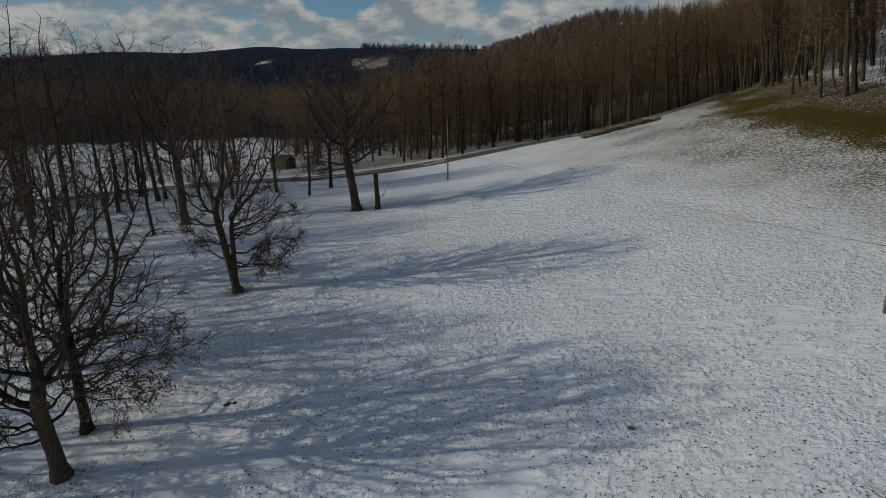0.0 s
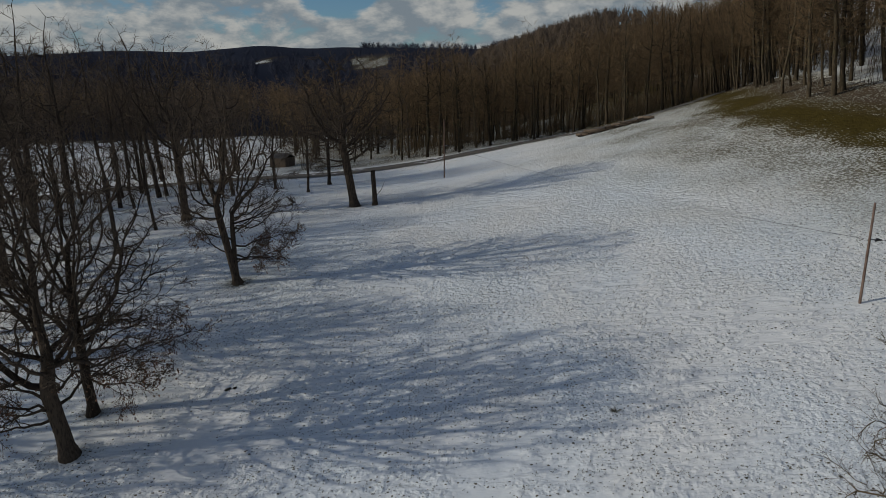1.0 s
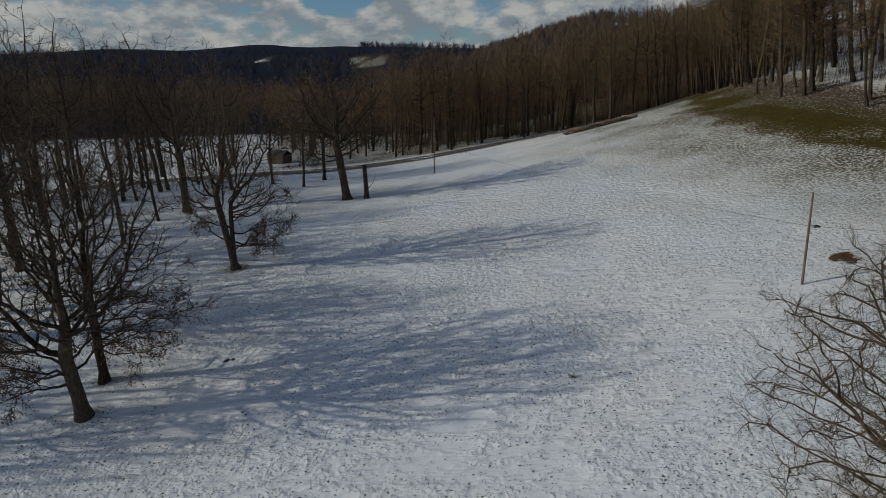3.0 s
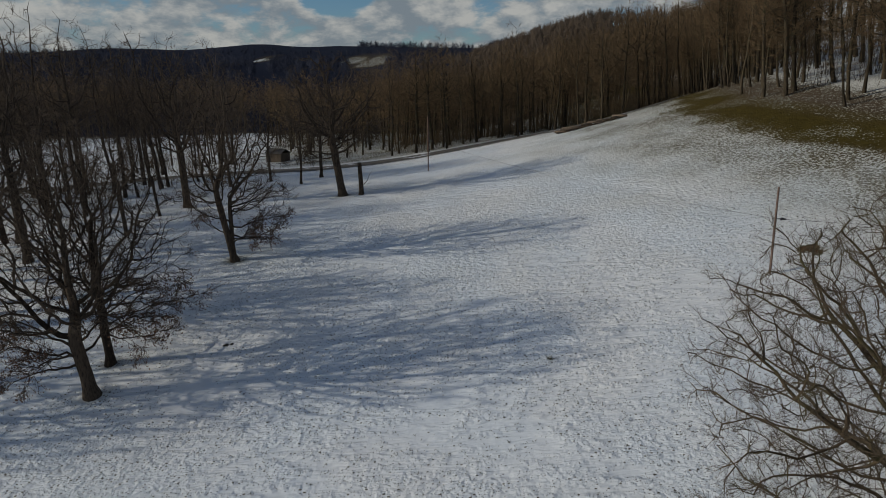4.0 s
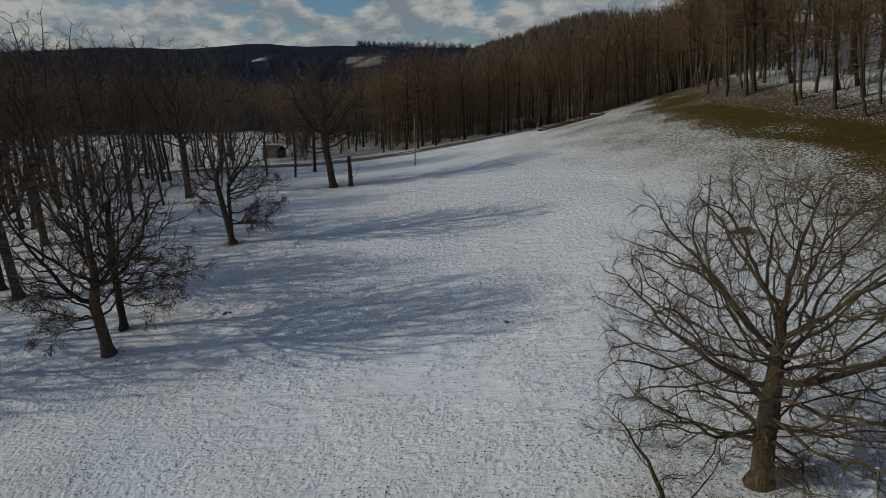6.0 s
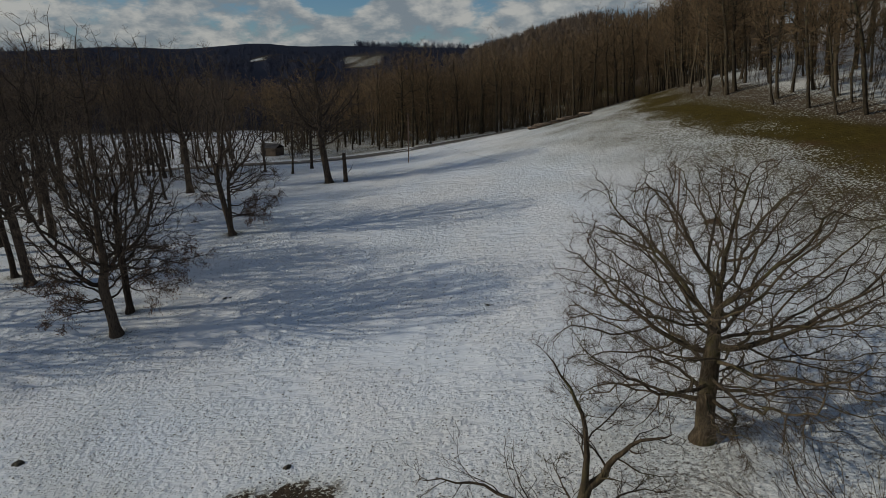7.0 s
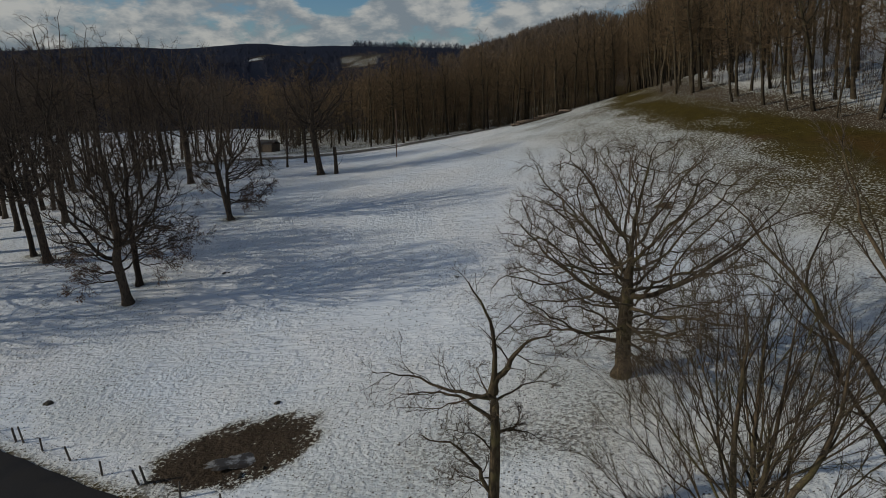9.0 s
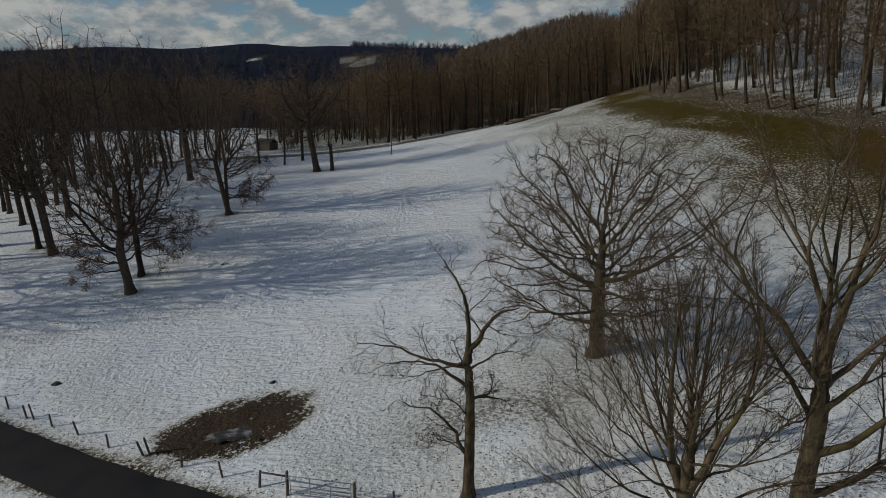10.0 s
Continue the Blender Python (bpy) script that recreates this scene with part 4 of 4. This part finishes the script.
BRUSH = [brush_shape(400 + k) for k in range(5)]
under = np.concatenate([scatter(rng, 44, 120, 30, 150, 4.4, lambda x, y: (x - wood_edge(y) > 4) & (x - wood_edge(y) < 40)),
                        scatter(rng, -6, 70, 108, 190, 3.6, lambda x, y: (lane_off(x, y) > 9) & (lane_off(x, y) < 50) & (x - wood_edge(y) < 4)),
                        scatter(rng, -110, -6, 140, 240, 7.0, lambda x, y: (lane_off(x, y) > 60) & (x > -0.27 * y)),
                        scatter(rng, -95, -12, 84, 150, 6.0, lambda x, y: (np.abs(lane_off(x, y)) > 4.5) & (np.abs(x + 0.26 * y) > 5.5) & (x < -24 + 0.3 * (y - 110)))])
grove("undergrowth", under, BRUSH, rng, 0.6, 1.2, (BARK_WOOD, TWIG_WOOD), "thin bare brown saplings and brush under the trees")


def far_shape(seed, n):
    """A far tree: a stem and boughs that fill a rounded crown, 16 m high."""
    r = np.random.default_rng(seed)
    v, b = np.arcsin(r.uniform(-0.6, 1, n)), r.uniform(0, 6.28, n)
    out = 5.8 * np.cos(v) * r.uniform(0.6, 1.15, n)
    tip = np.stack([out * np.cos(b), out * np.sin(b), 10.0 + 5.6 * np.sin(v)], 1)
    at = np.stack([out * 0.25 * np.cos(b), out * 0.25 * np.sin(b), np.clip(tip[:, 2] - 4 - out * 0.5, 3, 12)], 1)
    p, q = grow(r, at, tip - at, np.linalg.norm(tip - at, axis=1), np.full(n, 0.24 if n > 30 else 0.4), 1, 0.05, 0.0)
    stem = Soup().tubes(np.array([[[0, 0, 0], [0, 0, 12.0]]]), np.array([[0.3, 0.0]]), 3)
    return stem, Soup().tubes(p, q, 3)


FAR, FARTHER = [far_shape(300 + k, 34) for k in range(4)], [far_shape(310 + k, 20) for k in range(4)]


def far_keep(x, y):
    r, clear = np.hypot(x, y), far_clear(x, y)
    return (r > 300) & (clear < 0.4) & ((np.abs(x / y + 0.108) > 0.03) | (y > 1010)) & ((np.abs(x / y + 0.272) > 0.013) | (y > 960))


near_hills = scatter(rng, -480, 190, 200, 700, 14, lambda x, y: far_keep(x, y) & (np.abs(x + 60) < y * 0.75))
far_hills = np.concatenate([scatter(rng, -900, 300, 700, 1100, 21, lambda x, y: far_keep(x, y) & (np.abs(x + 150) < y * 0.75)), scatter(rng, -150, 20, 860, 960, 8, far_keep)])
over = near_hills[:, 0] > 0.02 * near_hills[:, 1]
hilltop = np.concatenate([near_hills[over], scatter(rng, 0, 190, 420, 700, 9.5, lambda x, y: (x > 0.06 * y) & (x < 0.27 * y))])
grove("hilltop_wood", hilltop, FAR, rng, 0.7, 1.1, (BARK_WOOD, TWIG_DARK), "bare brown woods on top of the hill")
# stems and crowns across the valley both get the haze-blue colour
grove("far_woods", near_hills[~over], FAR, rng, 0.7, 1.0, (TWIG_HAZE, TWIG_HAZE), "dark bare woods across the valley, haze blue in their colour")
skyline = np.concatenate([scatter(rng, -160, -66, 1340, 1400, 10, lambda x, y: x < 1e9), scatter(rng, -66, 70, 1350, 1400, 11, lambda x, y: x < 1e9)])
grove("skyline_wood", skyline, FAR, rng, 0.95, 1.55, (TWIG_HAZE, TWIG_HAZE), "line of bare trees on the far skyline, haze blue in their colour", sink=9.0)
grove("ridge_woods", far_hills, FARTHER, rng, 0.5, 0.75, (TWIG_HAZE, TWIG_HAZE), "dark bare woods on the distant ridge, haze blue in their colour")


# ---- poles, wire, fence ----
def tube_along(pts, rad, sides=8):
    pts = np.array(pts, float)
    end = pts[-1] + (pts[-1] - pts[-2]) * 1e-3
    return Soup().tubes(np.concatenate([pts, end[None]])[None], np.array([[*rad, rad[-1]]], float), sides)


def utility_pole(x, y, tall, top_dx, top_dy, radius, mat, label, collar):
    ob = empty("utility_pole", x, y, height(x, y) - 0.1)
    hs = np.linspace(0, tall, 6)
    hang("post", tube_along([(top_dx * h / tall, top_dy * h / tall, h) for h in hs], [radius * (1 - 0.25 * h / tall) for h in hs], 10).mesh("post", mat), ob)
    c = np.array([top_dx * collar / tall, top_dy * collar / tall, collar])
    hang("bracket", tube_along([c, c + [0.45, 0, 0.02]], [0.035, 0.03], 6).mesh("bracket", STEEL), ob)
    hang("insulator", tube_along([c + [0.35, 0, -0.10], c + [0.45, 0, 0.0], c + [0.75, 0, -0.05]], [0.05, 0.11, 0.05], 8).mesh("insulator", CERAMIC), ob, "black insulator")
    tagged(ob, label, "utility pole", "utility poles")
    return c + [x, y, height(x, y) - 0.1]


P1 = utility_pole(0.95, 85.5, 8.15, 0.0, 0.0, 0.10, POLE, "weathered wooden utility pole by the farm track", 4.6)
P2 = utility_pole(26.7, 35.0, 6.6, -0.55, -0.5, 0.088, POLE, "leaning reddish wooden utility pole in the snowy field", 4.3)


def wire(a, b, sag):
    t = np.linspace(0, 1, 25)
    p = np.array(a)[None] * (1 - t)[:, None] + np.array(b)[None] * t[:, None]
    p[:, 2] -= sag * 4 * t * (1 - t)
    tagged(new("overhead_wire", tube_along(p, [0.014] * 25, 5).mesh("overhead_wire", WIRE)), "thin dark overhead wire between the poles", "wire")


wire(P1, P2, 0.7)
wire(P2, (64.0, 5.0, height(64, 5) + 6), 0.7)

snag = empty("tree_stump", -7.15, 68.8, height(-7.15, 68.8) - 0.1)
hang("trunk", tube_along([(0, 0, 0), (0.02, 0, 0.5), (-0.03, 0, 2), (-0.1, 0, 3.4), (-0.12, 0, 4.1)], [0.42, 0.31, 0.27, 0.26, 0.25], 10).mesh("trunk", BARK_DARK), snag)
hang("shoot", tube_along([(0.2, 0, 1.2), (0.8, 0, 1.9), (1.2, 0, 2.9)], [0.04, 0.03, 0.01], 4).mesh("shoot", BARK_DARK), snag)
tagged(snag, "tall broken dead trunk beside the leaning tree", "stump")

POSTS = [(-28.6, 15.4), (-25.8, 14.0), (-23.1, 12.6), (-20.4, 11.2), (-18.5, 10.1), (-17.9, 9.9), (-16.2, 9.0), (-13.9, 7.9), (-11.2, 6.3), (-8.6, 5.2), (-8.3, 5.35), (-5.8, 3.8), (-3.05, 2.45), (-0.7, 1.2)]
rng = np.random.default_rng(8)


def post(x, y, tall, radius, label="weathered round wooden fence post in thin snow"):
    lx, ly = rng.normal(0, 0.07) - 0.05, rng.normal(0, 0.05)
    ob = empty("fence_post", x, y, height(x, y) - 0.1)
    hs = np.array([0, 0.45, 0.9, 0.98, 1.0]) * tall
    hang("shaft", tube_along([(lx * h, ly * h, h) for h in hs], [radius * 1.05, radius, radius * 0.95, radius * 0.8, radius * 0.3], 9).mesh("shaft", POST), ob)
    tagged(ob, label, "fence post", "posts of the roadside fence")
    return np.array([x + lx * tall * 0.8, y + ly * tall * 0.8, height(x, y) - 0.1 + tall * 0.85])


tops = [post(x, y, rng.uniform(1.0, 1.25), rng.uniform(0.052, 0.072)) for x, y in POSTS]
gate_l = post(1.0, 0.25, 1.45, 0.085, "stout wooden gate post by the field gate")
gate_r = post(4.6, -1.15, 1.4, 0.085, "stout wooden gate post by the field gate")
tops += [gate_l]
ends = [gate_r, post(6.6, -1.9, 1.2, 0.062), post(9.0, -3.0, 1.15, 0.06), post(11.6, -4.2, 1.15, 0.062)]
for run in (tops, ends):
    for a, b in itertools.pairwise(run):
        for drop in (0.0, 0.38, 0.72):
            p = np.linspace(a - [0, 0, drop], b - [0, 0, drop], 7)
            p[:, 2] -= 0.03 * np.sin(np.linspace(0, np.pi, 7))
            tagged(new("fence_wire", tube_along(p, [0.006] * 7, 4).mesh("fence_wire", WIRE)), "thin rusty wire strung between fence posts", "wire", "wires of the roadside fence")
rail = tube_along([tops[-2] + [0, 0, 0.05], tops[-1] + [0, 0, -0.1]], [0.05, 0.05], 7)
tagged(new("brace_rail", rail.mesh("brace_rail", POST)), "wooden brace rail between two fence posts", "rail")


def field_gate(a, b):
    """Tubular gate hung between two posts."""
    a, b = np.array(a, float), np.array(b, float)
    za, zb = height(*a) + 0.18, height(*b) + 0.18
    ob = empty("field_gate", a[0], a[1], height(*a))
    at = lambda t, h: np.array([*(a + (b - a) * t - a), za + (zb - za) * t - height(*a) + h])
    for h in (0.0, 0.22, 0.44, 0.70, 1.0):
        hang("bar", tube_along([at(0.05, h), at(0.95, h)], [0.022, 0.022], 8).mesh("bar", STEEL), ob)
    for t in (0.05, 0.35, 0.65, 0.95):
        hang("upright", tube_along([at(t, -0.03), at(t, 1.03)], [0.026, 0.026], 8).mesh("upright", STEEL), ob)
    for h in (0.15, 0.85):
        hang("hinge", tube_along([at(0.0, h), at(0.05, h)], [0.02, 0.02], 6).mesh("hinge", STEEL), ob)
    tagged(ob, "closed grey tubular steel field gate between wooden posts", "gate")


field_gate((1.0, 0.25), (4.6, -1.15))

# ---- pool, clods, logs, shed ----
def blob(name, cx, cy, sx, sy, turn, lift, mat, label, category, rings=6, dome=0.0, seed=1, kind=""):
    """A rounded uneven patch or clod that sits on the ground."""
    c, s = math.cos(radians(turn)), math.sin(radians(turn))
    v, n = [(cx, cy, height(cx, cy) + lift + dome)], 48
    for r in range(1, rings + 1):
        for k in range(n):
            a, f = 2 * math.pi * k / n, r / rings
            q = f * (1 + (0.35 * noise.noise((math.cos(a) * 1.7, math.sin(a) * 1.7, seed)) + 0.4 * noise.noise((math.cos(a) * 5, math.sin(a) * 5, seed + 9))) * f)
            dx, dy = sx * q * math.cos(a), sy * q * math.sin(a)
            x, y = cx + dx * c - dy * s, cy + dx * s + dy * c
            v.append((x, y, height(cx, cy) + lift + dome * (1 - f * f) + dome * 0.5 * noise.noise((x * 5, y * 5, seed)) - (0.12 if r == rings else 0)))
    tri = np.array([(0, 1 + k, 1 + (k + 1) % n) for k in range(n)])
    quad = np.array([(1 + r * n + k, 1 + (r + 1) * n + k, 1 + (r + 1) * n + (k + 1) % n, 1 + r * n + (k + 1) % n) for r in range(rings - 1) for k in range(n)])
    me = mesh_of(name, v, [tri, quad], mat)
    return tagged(new(name, me), label, category, kind=kind)


blob("puddle", -3.4, 6.3, 1.9, 0.62, 17, 0.07, ICE, "half-frozen muddy puddle in the meadow", "puddle", seed=3, kind="structure")
for k, (x, y, s) in enumerate([(-18.6, 13.8, 0.31), (-2.5, 11.6, 0.2), (-12.6, 32.8, 0.17), (-12.2, 32.9, 0.13), (-3.0, 5.0, 0.17), (-1.8, 5.4, 0.12)]):
    blob("clod", x, y, s * 1.3, s * 0.8, 20 * k, 0.02, STONE, "dark earth clod poking through the snow", "clod", dome=s * 0.55, seed=5 + k)

rng = np.random.default_rng(4)
for k in range(26):
    x = 24.2 + k * 0.36 + rng.normal(0, 0.3)
    y = 103.6 - (x - 24) * 0.55 + rng.normal(0, 0.5)
    a, ln, r = rng.normal(0.2, 0.35), rng.uniform(1.6, 3.4), rng.uniform(0.12, 0.24)
    z = height(x, y) + r + 0.25 * rng.integers(0, 2)
    d = np.array([math.cos(a), math.sin(a), 0.08]) * ln / 2
    c = np.array([x, y, z])
    me = tube_along([c - d, c - d * 0.98, c, c + d], [r * 0.8, r, r, r * 0.9], 9).mesh("log", LOG)
    tagged(new("log", me), "cut log lying in a heap beside the track", "log", "heap of logs")


def weed(x, y):
    """A clump of dry bent stalks."""
    r = np.random.default_rng(31)
    n = 46
    at = np.stack([x + r.normal(0, 0.09, n), y + r.normal(0, 0.07, n), np.full(n, height(x, y) - 0.02)], 1)
    p, q = grow(r, at, r.normal(0, 0.7, (n, 3)) * [1, 1, 0.3] + [0, 0, 0.6], r.uniform(0.2, 0.5, n), np.full(n, 0.012), 4, 0.25, -0.12)
    tagged(new("weed", Soup().tubes(p, q, 4).mesh("weed", TUFT)), "clump of bent dry weed stalks in the snow", "weed")


weed(9.6, 27.9)


def shed(x, y, turn):
    ob = empty("shed", x, y, height(x, y) - 0.1)
    ob.rotation_euler = (0, 0, radians(turn))

    def box(name, x0, x1, y0, y1, z0, z1, mat, label=""):
        bm = bmesh.new()
        bmesh.ops.create_cube(bm, size=1, matrix=Matrix.Translation(((x0 + x1) / 2, (y0 + y1) / 2, (z0 + z1) / 2)) @ Matrix.Diagonal((x1 - x0, y1 - y0, z1 - z0, 1)))
        part(name, bm, mat, ob, label)

    for n in range(14):
        box("board", -2.5 + n * 0.36, -2.5 + n * 0.36 + 0.34, -2.0, -1.94, 0, 2.3, SIDING)
    box("wall", -2.5, -2.44, -1.94, 2.0, 0, 2.3, SIDING), box("wall", 2.48, 2.54, -1.94, 2.0, 0, 2.3, SIDING), box("wall", -2.44, 2.48, 1.94, 2.0, 0, 2.3, SIDING)
    for side in (-1, 1):
        bm = bmesh.new()
        m = Matrix.Translation((0, side * 1.1, 2.75)) @ Matrix.Rotation(-side * 0.42, 4, "X") @ Matrix.Diagonal((5.5, 2.55, 0.08, 1))
        bmesh.ops.create_cube(bm, size=1, matrix=m)
        part("roof", bm, ROOF, ob)
    ob.scale = (0.8, 0.8, 0.9)
    tagged(ob, "small dark wooden shed with a pitched roof among the trees", "shed")


shed(-33.0, 130.0, -24)

# ---- grass that pokes through the snow ----
def tufts():
    r = np.random.default_rng(12)
    n = 16000
    x, y = r.uniform(-30, 42, n), r.uniform(3, 62, n)
    ok = np.array([noise.noise((a * 0.12, b * 0.12, 7.0)) + 0.25 * noise.noise((a * 0.5, b * 0.5, 2.0)) for a, b in zip(x, y)]) > -0.12
    x, y = x[ok], y[ok]
    m = len(x)
    blades = 3
    at = np.repeat(np.stack([x, y, ground_z(x, y) + 0.0], 1), blades, 0) + r.normal(0, 0.03, (m * blades, 3)) * [1, 1, 0]
    d = unit(r.normal(0, 0.6, (m * blades, 3)) + [0.1, 0, 0.75])
    ln = r.uniform(0.05, 0.14, m * blades)
    p, q = grow(r, at, d, ln, np.full(m * blades, 0.014), 1, 0.1, -0.1)
    return tagged(new("grass_tufts", Soup().tubes(p, q, 3).mesh("grass_tufts", TUFT)), "short dry grass tufts poking through thin snow", "grass", kind="stuff")


tufts()
